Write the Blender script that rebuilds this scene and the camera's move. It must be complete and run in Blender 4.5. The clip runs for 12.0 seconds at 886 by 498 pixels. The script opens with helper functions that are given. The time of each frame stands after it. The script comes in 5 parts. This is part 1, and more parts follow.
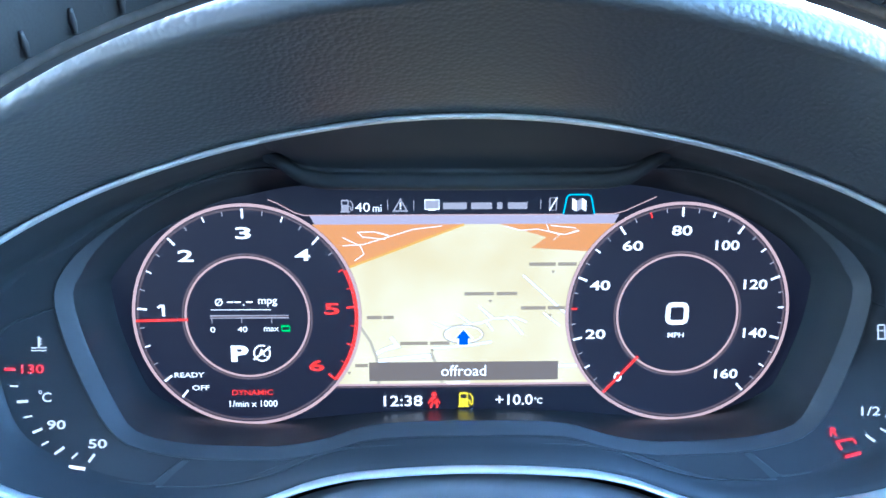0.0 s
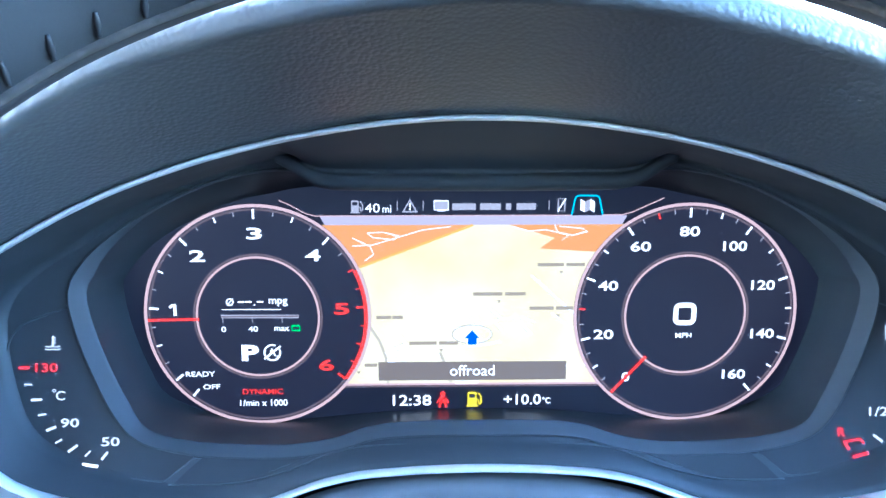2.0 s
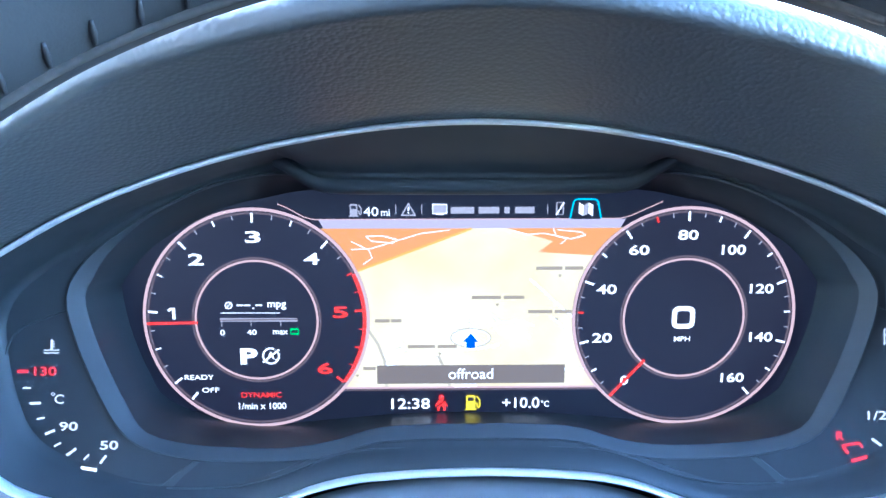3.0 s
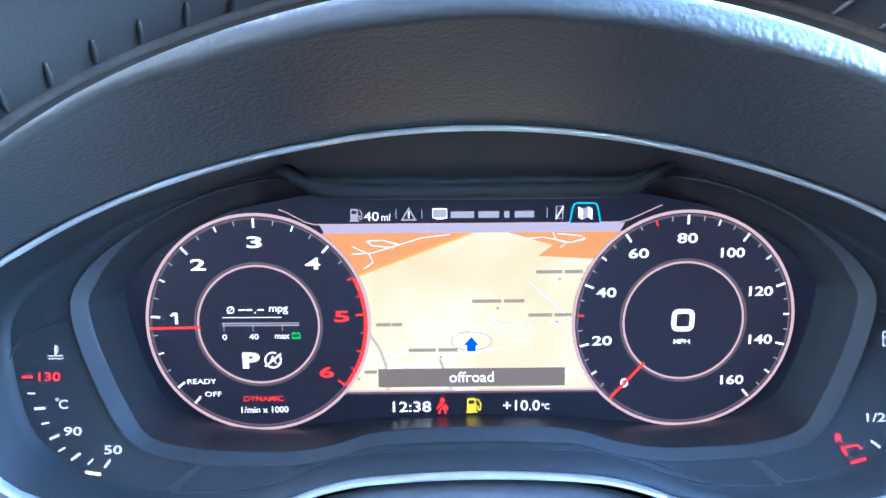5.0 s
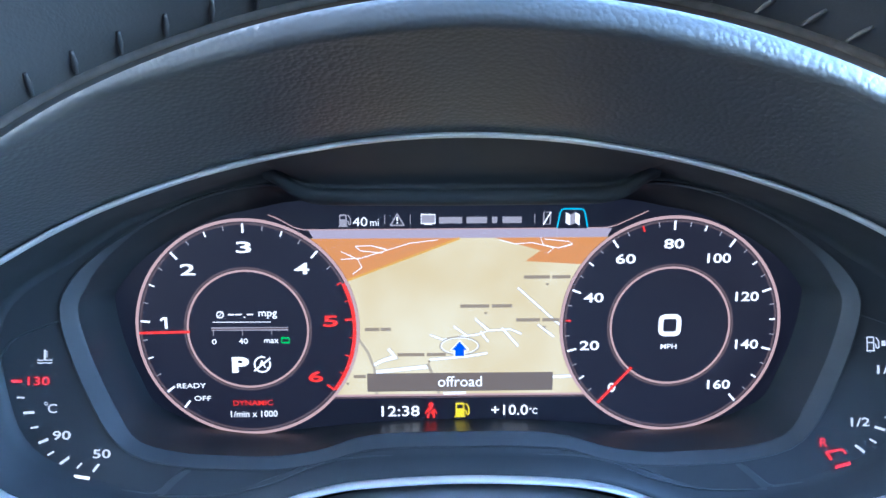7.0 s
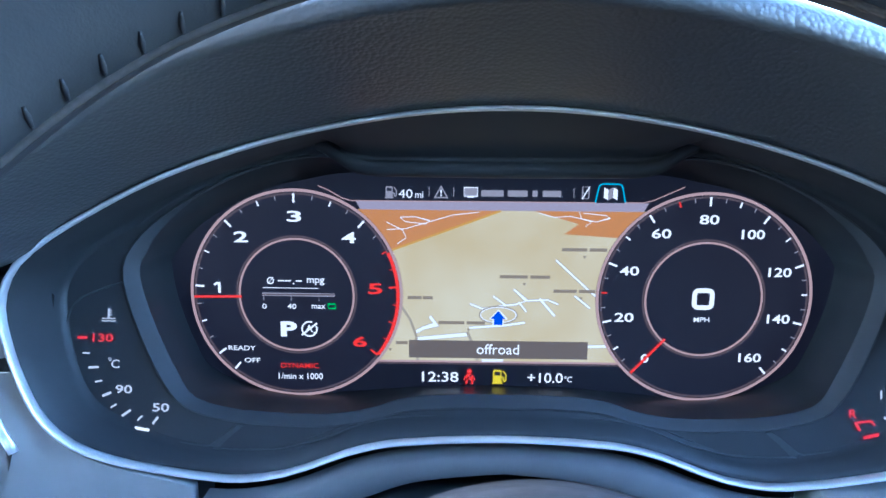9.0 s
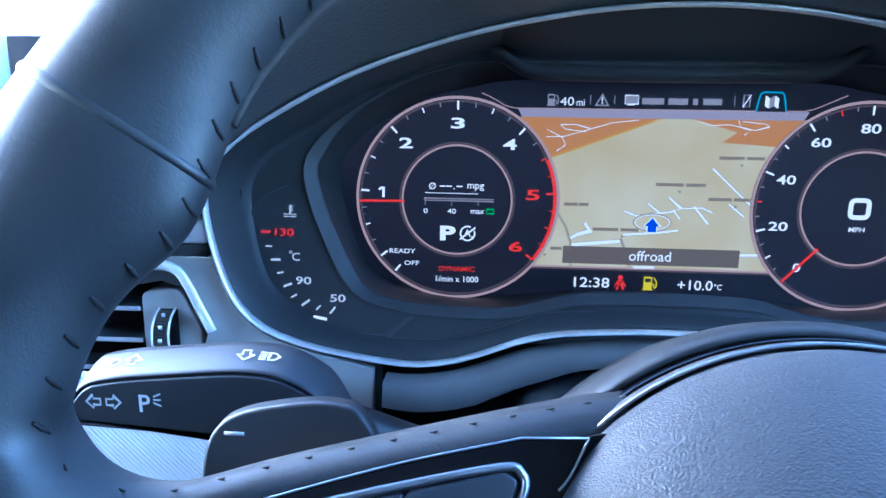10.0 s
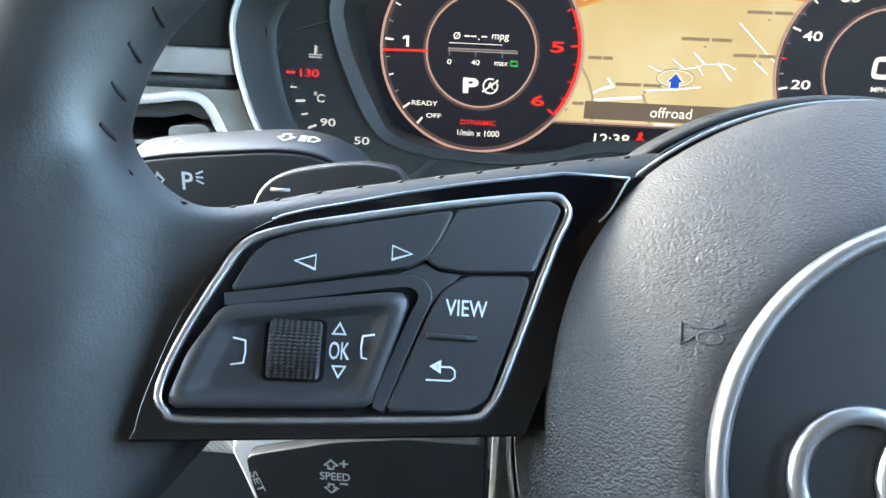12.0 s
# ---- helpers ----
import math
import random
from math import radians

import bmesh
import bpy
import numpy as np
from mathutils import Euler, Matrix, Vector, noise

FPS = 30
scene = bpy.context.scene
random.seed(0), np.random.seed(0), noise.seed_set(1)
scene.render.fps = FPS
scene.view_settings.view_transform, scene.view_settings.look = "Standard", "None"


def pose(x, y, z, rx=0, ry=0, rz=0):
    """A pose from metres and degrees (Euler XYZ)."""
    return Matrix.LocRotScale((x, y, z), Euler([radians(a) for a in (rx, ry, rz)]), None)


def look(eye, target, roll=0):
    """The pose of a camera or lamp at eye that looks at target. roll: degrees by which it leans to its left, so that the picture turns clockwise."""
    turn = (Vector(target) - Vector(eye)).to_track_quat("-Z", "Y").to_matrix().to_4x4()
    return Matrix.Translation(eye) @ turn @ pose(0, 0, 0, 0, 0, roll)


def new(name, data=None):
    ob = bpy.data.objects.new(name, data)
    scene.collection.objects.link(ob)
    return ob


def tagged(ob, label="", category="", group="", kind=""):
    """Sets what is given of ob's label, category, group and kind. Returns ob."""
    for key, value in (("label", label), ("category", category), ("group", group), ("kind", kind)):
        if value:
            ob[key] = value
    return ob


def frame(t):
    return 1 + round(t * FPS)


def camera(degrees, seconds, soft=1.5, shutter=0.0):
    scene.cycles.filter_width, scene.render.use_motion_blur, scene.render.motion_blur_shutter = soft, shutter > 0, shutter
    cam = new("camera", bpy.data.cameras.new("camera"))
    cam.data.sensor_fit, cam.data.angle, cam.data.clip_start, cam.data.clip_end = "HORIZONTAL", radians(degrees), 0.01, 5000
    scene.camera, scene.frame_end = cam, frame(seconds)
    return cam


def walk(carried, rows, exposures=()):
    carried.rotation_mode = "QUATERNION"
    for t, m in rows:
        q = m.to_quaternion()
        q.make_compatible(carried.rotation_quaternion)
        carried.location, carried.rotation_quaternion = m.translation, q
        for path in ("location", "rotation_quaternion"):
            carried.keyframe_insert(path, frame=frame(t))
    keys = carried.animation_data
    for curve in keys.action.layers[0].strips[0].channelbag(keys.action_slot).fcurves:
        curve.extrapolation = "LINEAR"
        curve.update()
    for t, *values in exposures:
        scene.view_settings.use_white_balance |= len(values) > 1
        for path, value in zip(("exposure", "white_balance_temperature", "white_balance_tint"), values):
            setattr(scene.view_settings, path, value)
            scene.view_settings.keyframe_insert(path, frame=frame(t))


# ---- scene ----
cam = camera(66.0, 12.0)
PATH = [
    (0, (-0.014, -0.267, 0.059), (0.026, 1.703, -0.28), -0.6),
    (0.5, (-0.015, -0.267, 0.06), (0.018, 1.703, -0.28), -0.6),
    (1, (-0.016, -0.268, 0.06), (0.017, 1.704, -0.274), -0.6),
    (1.5, (-0.014, -0.268, 0.061), (0.012, 1.702, -0.279), -0.6),
    (2, (-0.016, -0.269, 0.059), (0.012, 1.703, -0.276), -0.6),
    (2.5, (-0.016, -0.269, 0.06), (0.009, 1.703, -0.275), -0.6),
    (3, (-0.015, -0.269, 0.06), (0.01, 1.703, -0.272), -0.6),
    (5, (-0.014, -0.27, 0.063), (0.003, 1.701, -0.277), -0.9),
    (5.5, (-0.015, -0.27, 0.062), (0.004, 1.702, -0.267), -1.0),
    (6, (-0.012, -0.27, 0.063), (0.014, 1.702, -0.267), -1.0),
    (6.5, (-0.01, -0.271, 0.064), (0.015, 1.701, -0.266), -0.9),
    (8.5, (-0.01, -0.275, 0.062), (-0.01, 1.696, -0.273), -0.1),
    (9, (-0.019, -0.284, 0.058), (-0.056, 1.684, -0.298), -0.1),
    (9.5, (-0.039, -0.295, 0.048), (-0.134, 1.666, -0.331), -0.1),
    (10, (-0.069, -0.304, 0.03), (-0.224, 1.645, -0.393), 0.2),
    (10.5, (-0.084, -0.306, 0.011), (-0.288, 1.623, -0.474), 0.8),
    (11, (-0.082, -0.32, -0.007), (-0.292, 1.593, -0.553), 1.4),
    (11.5, (-0.08, -0.319, -0.009), (-0.266, 1.587, -0.585), 1.8),
    (12, (-0.077, -0.319, -0.008), (-0.221, 1.586, -0.599), 1.9),
]
EXPOSURES = [(0, 6.62, 4700, 5), (1.0, 6.75, 4700, 6), (3.0, 6.82, 4700, 9), (5.0, 6.65, 5000, 12), (5.5, 6.45, 5100, 12), (6.5, 6.35, 5100, 11), (8.5, 5.98, 4850, 8), (9.0, 5.88, 4850, 10), (9.5, 5.74, 4800, 10), (10.0, 5.6, 4500, 9), (10.5, 5.44, 5000, 1), (11.0, 5.88, 6150, -8), (11.5, 6.1, 7000, 0), (12, 6.15, 7200, 3)]
LCD = 0.0155
LEVEL = pose(0, 0, 0, 0, -0.5, 0)
walk(cam, [(t, LEVEL @ look(eye, target, roll)) for t, eye, target, roll in PATH], EXPOSURES)

# ---- daylight ----
SUN_HEIGHT, SUN_TURN = 25.0, -68.0
world = bpy.data.worlds.new("sky")
scene.world = world
world.use_nodes = True
sky = world.node_tree.nodes.new("ShaderNodeTexSky")
sky.sky_type, sky.sun_disc, sky.dust_density = "NISHITA", False, 0.7
sky.sun_elevation, sky.sun_rotation = radians(SUN_HEIGHT), radians(SUN_TURN)
world.node_tree.links.new(sky.outputs["Color"], world.node_tree.nodes["Background"].inputs["Color"])
world.node_tree.nodes["Background"].inputs["Strength"].default_value = 0.14
sun = new("sun", bpy.data.lights.new("sun", "SUN"))
sun.data.energy, sun.data.angle, sun.data.color = 0.4, radians(28), (1.0, 0.95, 0.88)
a, e = radians(SUN_TURN), radians(SUN_HEIGHT)
sun.matrix_world = look((0, 0, 0), (-math.sin(a) * math.cos(e), -math.cos(a) * math.cos(e), -math.sin(e)))


# ---- materials ----
def shade(name, color, rough=0.5, metal=0.0, grain=None, bump=0.0, mottle=0.0, mottle_scale=60.0, emit=0.0, coat=0.0, spec=0.5, relief=0.0004, crease=0.0, warp=0.0009, stretch=1.0):
    m = bpy.data.materials.new(name)
    m.use_nodes = True
    nt = m.node_tree
    b = nt.nodes["Principled BSDF"]
    b.inputs["Base Color"].default_value = (*color, 1)
    b.inputs["Roughness"].default_value = rough
    b.inputs["Metallic"].default_value = metal
    b.inputs["Coat Weight"].default_value = coat
    b.inputs["Specular IOR Level"].default_value = spec
    b.inputs["Coat Roughness"].default_value = 0.05
    if emit:
        b.inputs["Emission Color"].default_value = (*color, 1)
        b.inputs["Emission Strength"].default_value = emit
    co = nt.nodes.new("ShaderNodeTexCoord")
    if mottle:
        n = nt.nodes.new("ShaderNodeTexNoise")
        n.inputs["Scale"].default_value, n.inputs["Detail"].default_value = mottle_scale, 6
        nt.links.new(co.outputs["Object"], n.inputs["Vector"])
        r = nt.nodes.new("ShaderNodeMapRange")
        r.inputs["From Min"].default_value, r.inputs["From Max"].default_value = 0.3, 0.7
        r.inputs["To Min"].default_value, r.inputs["To Max"].default_value = 1 - mottle, 1 + mottle
        nt.links.new(n.outputs["Fac"], r.inputs["Value"])
        x = nt.nodes.new("ShaderNodeMix")
        x.data_type, x.blend_type = "RGBA", "MULTIPLY"
        x.inputs[0].default_value = 1
        x.inputs[6].default_value = (*color, 1)
        nt.links.new(r.outputs["Result"], x.inputs[7])
        nt.links.new(x.outputs[2], b.inputs["Base Color"])
        r2 = nt.nodes.new("ShaderNodeMapRange")
        r2.inputs["From Min"].default_value, r2.inputs["From Max"].default_value = 0.3, 0.7
        r2.inputs["To Min"].default_value, r2.inputs["To Max"].default_value = max(0.02, rough * (1 - mottle)), min(1, rough * (1 + mottle))
        nt.links.new(n.outputs["Fac"], r2.inputs["Value"])
        nt.links.new(r2.outputs["Result"], b.inputs["Roughness"])
    if grain:
        v = nt.nodes.new("ShaderNodeTexVoronoi")
        v.feature = "SMOOTH_F1"
        v.inputs["Smoothness"].default_value = 0.35
        v.inputs["Scale"].default_value = grain
        w = nt.nodes.new("ShaderNodeTexNoise")
        w.inputs["Scale"].default_value = grain * 0.35
        nt.links.new(co.outputs["Object"], w.inputs["Vector"])
        add = nt.nodes.new("ShaderNodeMix")
        add.data_type, add.blend_type = "VECTOR", "MIX"
        add.inputs[0].default_value = warp
        long = nt.nodes.new("ShaderNodeMapping")
        long.inputs["Scale"].default_value = (stretch, 1.0, 1.0)
        nt.links.new(co.outputs["Object"], long.inputs["Vector"])
        nt.links.new(long.outputs["Vector"], add.inputs[4])
        nt.links.new(w.outputs["Color"], add.inputs[5])
        nt.links.new(add.outputs[1], v.inputs["Vector"])
        bp = nt.nodes.new("ShaderNodeBump")
        bp.inputs["Strength"].default_value, bp.inputs["Distance"].default_value = bump, relief
        bp.invert = True
        nt.links.new(v.outputs["Distance"], bp.inputs["Height"])
        nt.links.new(bp.outputs["Normal"], b.inputs["Normal"])
        if crease:
            fold = nt.nodes.new("ShaderNodeTexNoise")
            fold.inputs["Scale"].default_value, fold.inputs["Detail"].default_value, fold.inputs["Distortion"].default_value = 260, 9, 1.0
            nt.links.new(co.outputs["Object"], fold.inputs["Vector"])
            fb = nt.nodes.new("ShaderNodeBump")
            fb.inputs["Strength"].default_value, fb.inputs["Distance"].default_value = crease, 0.0012
            nt.links.new(fold.outputs["Fac"], fb.inputs["Height"])
            nt.links.new(bp.outputs["Normal"], fb.inputs["Normal"])
            nt.links.new(fb.outputs["Normal"], b.inputs["Normal"])
    return m


COWL_SKIN = shade("grained_cowl_skin", (0.052, 0.056, 0.060), 0.42, grain=640, bump=0.30, mottle=0.07, spec=0.6, relief=0.0006)
PANEL_BLACK = shade("matt_black_panel", (0.027, 0.030, 0.033), 0.55, mottle=0.1, spec=0.3)
LIP_GREY = shade("satin_dark_grey_plastic", (0.040, 0.043, 0.047), 0.55, mottle=0.1, spec=0.35)
FUNNEL = shade("black_funnel_plastic", (0.022, 0.024, 0.026), 0.34, mottle=0.1, spec=0.25)
CHROME = shade("satin_aluminium", (0.80, 0.81, 0.83), 0.42, 0.6, mottle=0.1)
DASH_GREY = shade("grey_dash_plastic", (0.23, 0.233, 0.235), 0.55, grain=1600, bump=0.1, mottle=0.08, relief=0.0002)
# dash grey, darkened to hold the steering wheel's shade
PANEL_SHADED = shade("shaded_grey_panel", (0.10, 0.103, 0.106), 0.55, mottle=0.1, spec=0.35)
CAP_GREY = shade("pale_grey_plastic", (0.62, 0.62, 0.61), 0.45, mottle=0.1)
INLAY = shade("brushed_grey_inlay", (0.50, 0.50, 0.505), 0.4, 0.4, mottle=0.15)
LEATHER = shade("black_wheel_leather", (0.0125, 0.0135, 0.015), 0.58, grain=1900, bump=0.12, mottle=0.22, spec=0.46, relief=0.0002, crease=0.08)
RING_METAL = shade("brushed_ring_metal", (0.37, 0.37, 0.38), 0.36, 1.0, mottle=0.08)
PAD_SKIN = shade("grained_airbag_skin", (0.034, 0.036, 0.041), 0.56, spec=0.30, grain=2200, bump=0.68, mottle=0.12, relief=0.0003, warp=0.0004, stretch=0.62)
GLOSS = shade("piano_black", (0.002, 0.002, 0.003), 0.05, spec=0.45)
BUTTON = shade("matt_black_button", (0.017, 0.018, 0.021), 0.46, mottle=0.1, spec=0.35)
# near-black that paints the shade inside gaps, slots and hollows
GAP_SHADE = shade("gap_shade", (0.004, 0.004, 0.005), 0.8, spec=0.1)
THREAD = shade("black_thread", (0.010, 0.010, 0.011), 0.65, spec=0.3)
ROLLER = shade("knurled_rubber", (0.016, 0.016, 0.017), 0.42, spec=0.5)
# leather edge; its brown cast is warm light put into the colour
WARM_EDGE = shade("warm_lit_leather_edge", (0.034, 0.031, 0.029), 0.9, mottle=0.35, mottle_scale=700, spec=0.1)
ICON = shade("pale_print", (0.50, 0.52, 0.54), 0.5)
RIBBED = shade("silver_ribbed_trim", (0.72, 0.72, 0.71), 0.42, 0.35)
rib = RIBBED.node_tree
wave, coord, ridge_bump = rib.nodes.new("ShaderNodeTexWave"), rib.nodes.new("ShaderNodeTexCoord"), rib.nodes.new("ShaderNodeBump")
wave.wave_type, wave.bands_direction = "BANDS", "DIAGONAL"
wave.inputs["Scale"].default_value = 310
ridge_bump.inputs["Strength"].default_value, ridge_bump.inputs["Distance"].default_value = 1.0, 0.0004
rib.links.new(coord.outputs["Object"], wave.inputs["Vector"])
rib.links.new(wave.outputs["Fac"], ridge_bump.inputs["Height"])
rib.links.new(ridge_bump.outputs["Normal"], rib.nodes["Principled BSDF"].inputs["Normal"])
SCREEN = shade("black_screen_glass", (0.004, 0.004, 0.009), 0.12)


# ---- building helpers ----
def finish(bm, smooth=True):
    bmesh.ops.remove_doubles(bm, verts=bm.verts, dist=1e-6)
    bmesh.ops.recalc_face_normals(bm, faces=bm.faces)
    for f in bm.faces:
        f.smooth = smooth and len(f.verts) <= 4
    return bm


def part(name, bm, material, parent, label="", smooth=True):
    me = bpy.data.meshes.new(name)
    finish(bm, smooth)
    bm.to_mesh(me)
    bm.free()
    me.materials.append(material)
    ob = new(name, me)
    ob.parent = parent
    return tagged(ob, label)


def thing(name, label, category, m=None, kind="", group=""):
    ob = new(name)
    ob.empty_display_size = 0.02
    if m is not None:
        ob.matrix_world = m
    return tagged(ob, label, category, group, kind)


def mix(a, b, t):
    return a + (b - a) * t


def smooth_path(pts, n, closed=False):
    # Catmull-Rom through the control points, evenly resampled to n points
    P = [Vector(p) for p in pts]
    if closed:
        Q = [P[-1]] + P + [P[0], P[1]]
    else:
        Q = [2 * P[0] - P[1]] + P + [2 * P[-1] - P[-2]]
    out = []
    for i in range(1, len(Q) - 2):
        p0, p1, p2, p3 = Q[i - 1], Q[i], Q[i + 1], Q[i + 2]
        for k in range(16):
            t = k / 16
            out.append(0.5 * (2 * p1 + (p2 - p0) * t + (2 * p0 - 5 * p1 + 4 * p2 - p3) * t * t + (3 * p1 - p0 - 3 * p2 + p3) * t ** 3))
    out.append(P[0].copy() if closed else P[-1].copy())
    d = [0.0]
    for i in range(1, len(out)):
        d.append(d[-1] + (out[i] - out[i - 1]).length)
    res, j = [], 0
    for k in range(n):
        s = d[-1] * k / (n if closed else n - 1)
        while j < len(d) - 2 and d[j + 1] < s:
            j += 1
        res.append(out[j].lerp(out[j + 1], (s - d[j]) / max(1e-9, d[j + 1] - d[j])))
    return res


def loft(rings, closed_u=True, closed_v=False, cap=False):
    # rings: equal-length lists of points
    bm = bmesh.new()
    V = [[bm.verts.new(p) for p in r] for r in rings]
    nu, nv = len(V[0]), len(V)
    for j in range(nv if closed_v else nv - 1):
        for i in range(nu if closed_u else nu - 1):
            a, b = V[j][i], V[j][(i + 1) % nu]
            c, d = V[(j + 1) % nv][(i + 1) % nu], V[(j + 1) % nv][i]
            try:
                bm.faces.new((a, b, c, d))
            except ValueError:
                pass
    if cap:
        for r in (V[0], V[-1]):
            try:
                bm.faces.new(r)
            except ValueError:
                pass
    return bm


def tube(path, r, sides=10, closed=False, flat=1.0, side=Vector((0, 1, 0))):
    rings, n = [], len(path)
    for i, p in enumerate(path):
        a = path[(i - 1) % n] if closed or i else path[0]
        b = path[(i + 1) % n] if closed or i < n - 1 else path[-1]
        t = (b - a).normalized()
        u = (side - t * side.dot(t)).normalized()
        v = t.cross(u)
        rr = r(i / (n - 1)) if callable(r) else r
        rings.append([p + rr * (u * math.cos(q) * flat + v * math.sin(q)) for q in (2 * math.pi * k / sides for k in range(sides))])
    return loft(rings, True, closed, not closed)


def plate(poly, thick, bevel=0.0, back=Vector((0, 1, 0)), segs=2):
    # a flat polygon with thickness (towards back) and a rounded front edge
    bm = bmesh.new()
    P = [Vector(p) for p in poly]
    c = sum(P, Vector()) / len(P)
    rows = [[p + back * thick for p in P]]
    if bevel:
        for k in range(segs + 1):
            q = math.pi / 2 * k / segs
            inset = bevel * (1 - math.cos(q))
            row = []
            for i, p in enumerate(P):
                t = (P[(i + 1) % len(P)] - P[i - 1]).normalized()
                n = t.cross(back).normalized()
                if n.dot(c - p) < 0:
                    n = -n
                row.append(p + n * inset + back * (bevel * (1 - math.sin(q))))
            rows.append(row)
    else:
        rows.append(P)
    V = [[bm.verts.new(p) for p in r] for r in rows]
    n = len(P)
    for j in range(len(V) - 1):
        for i in range(n):
            bm.faces.new((V[j][i], V[j][(i + 1) % n], V[j + 1][(i + 1) % n], V[j + 1][i]))
    bm.faces.new(V[-1])
    bm.faces.new(list(reversed(V[0])))
    return bm


def box(x0, x1, y0, y1, z0, z1, bevel=0.0):
    bm = bmesh.new()
    bmesh.ops.create_cube(bm, size=1)
    bmesh.ops.scale(bm, vec=(x1 - x0, y1 - y0, z1 - z0), verts=bm.verts)
    bmesh.ops.translate(bm, vec=((x0 + x1) / 2, (y0 + y1) / 2, (z0 + z1) / 2), verts=bm.verts)
    if bevel:
        bmesh.ops.bevel(bm, geom=bm.edges[:], offset=bevel, segments=2, affect="EDGES", profile=0.5)
    return bm


# ---- instrument cluster ----
def polar(half, n=200):
    # closed outline from the control points of its left half, top to bottom; mirrored
    pts = [Vector((x, 0, z)) for x, z in half]
    pts += [Vector((-x, 0, z)) for x, z in reversed(half) if abs(x) > 1e-4]
    path = smooth_path(pts, 720, True)
    cz = -0.008
    ang = np.array([math.atan2(p.z - cz, p.x) for p in path])
    rad = np.array([math.hypot(p.x, p.z - cz) for p in path])
    o = np.argsort(ang)
    ang, rad = ang[o], rad[o]
    ang = np.r_[ang - 2 * math.pi, ang, ang + 2 * math.pi]
    rad = np.r_[rad, rad, rad]
    t = np.linspace(-math.pi, math.pi, n, endpoint=False)
    r = np.interp(t, ang, rad)
    return [(float(k * math.cos(q)), float(cz + k * math.sin(q))) for q, k in zip(t, r)]


def grow(curve, d):
    # moves an outline outwards by d
    out, n = [], len(curve)
    for i in range(n):
        ax, az = curve[i - 1]
        bx, bz = curve[(i + 1) % n]
        l = math.hypot(bx - ax, bz - az)
        out.append((curve[i][0] + (bz - az) / l * d, curve[i][1] - (bx - ax) / l * d))
    return out


def sunk(curve, more=0.0):
    # the face outline, drawn in behind the ring
    out = []
    for (x, z), (gx, gz), (hx, hz) in zip(curve, grow(curve, -0.0075), grow(curve, -0.0055)):
        k = min(1.0, max(0.0, (0.150 - abs(x)) / 0.02))
        out.append((mix(gx, hx, k), mix(gz, hz, k)))
    return grow(out, -more)


def trim_y(x, z):
    return -0.045 - 0.23 * x * x


def face_y(x, z):
    return -0.0222 + 0.2 * z


TRIM = polar([(0, 0.0639), (-0.0191, 0.0633), (-0.0399, 0.0612), (-0.0649, 0.0569), (-0.0856, 0.0520), (-0.1029, 0.0467), (-0.1203, 0.0403), (-0.1354, 0.0334), (-0.1489, 0.0261), (-0.1636, 0.0172), (-0.1752, 0.0072),
              (-0.1810, -0.0058), (-0.1803, -0.0205), (-0.1768, -0.0359), (-0.1712, -0.0497), (-0.1610, -0.0603), (-0.1457, -0.0669), (-0.1288, -0.0709), (-0.1133, -0.0736),
              (-0.0990, -0.0748), (-0.0826, -0.0725), (-0.0700, -0.0682), (-0.0575, -0.0636), (-0.0441, -0.0606), (-0.0322, -0.0595), (-0.0185, -0.0587), (0, -0.0583)])
LIP = polar([(0, 0.0412), (-0.0388, 0.0413), (-0.0554, 0.0430), (-0.0745, 0.0456), (-0.0968, 0.0415), (-0.1175, 0.0325), (-0.1359, 0.0208), (-0.1461, 0.0107), (-0.1502, 0.0006),
             (-0.1461, -0.0156), (-0.1369, -0.0357), (-0.1298, -0.0467), (-0.1217, -0.0528), (-0.1054, -0.0565), (-0.0891, -0.0577), (-0.0686, -0.0579),
             (-0.0522, -0.0555), (-0.0377, -0.0516), (-0.0191, -0.0504), (0, -0.0503)])
EDGE = polar([(0, 0.040), (-0.06, 0.0395), (-0.0825, 0.0362), (-0.0979, 0.0326), (-0.1144, 0.0249), (-0.1289, 0.0155), (-0.1403, 0.0025), (-0.1409, -0.0047),
              (-0.1385, -0.0192), (-0.1327, -0.0365), (-0.1263, -0.0477), (-0.1077, -0.0564), (-0.0862, -0.0602), (-0.0644, -0.0584), (-0.03, -0.0556), (0, -0.0550)])

cluster = thing("instrument_cluster", "black instrument cluster with a lit display under a grained cowl", "instrument cluster")


def ring3(curve, y):
    return [Vector((x, y(x, z) if callable(y) else y, z)) for x, z in curve]


part("trim_ring", tube(ring3(TRIM, lambda x, z: trim_y(x, z) + 0.0013), 0.0010, 12, True, 2.5), CHROME, cluster, "thin satin aluminium trim ring")
part("inner_wall", loft([ring3(grow(TRIM, -0.0002), lambda x, z: trim_y(x, z) + 0.0036), ring3([(mix(a, c, 0.35), mix(b, d, 0.35)) for (a, b), (c, d) in zip(grow(TRIM, -0.0010), sunk(TRIM))], lambda x, z: mix(trim_y(x, z), face_y(x, z), 0.35)),
                         ring3([(mix(a, c, 0.8), mix(b, d, 0.8)) for (a, b), (c, d) in zip(grow(TRIM, -0.0010), sunk(TRIM))], lambda x, z: mix(trim_y(x, z), face_y(x, z), 0.85)),
                         ring3(sunk(TRIM, 0.0004), lambda x, z: face_y(x, z) - 0.0006), ring3(sunk(TRIM, 0.0016), face_y)]), PANEL_BLACK, cluster)
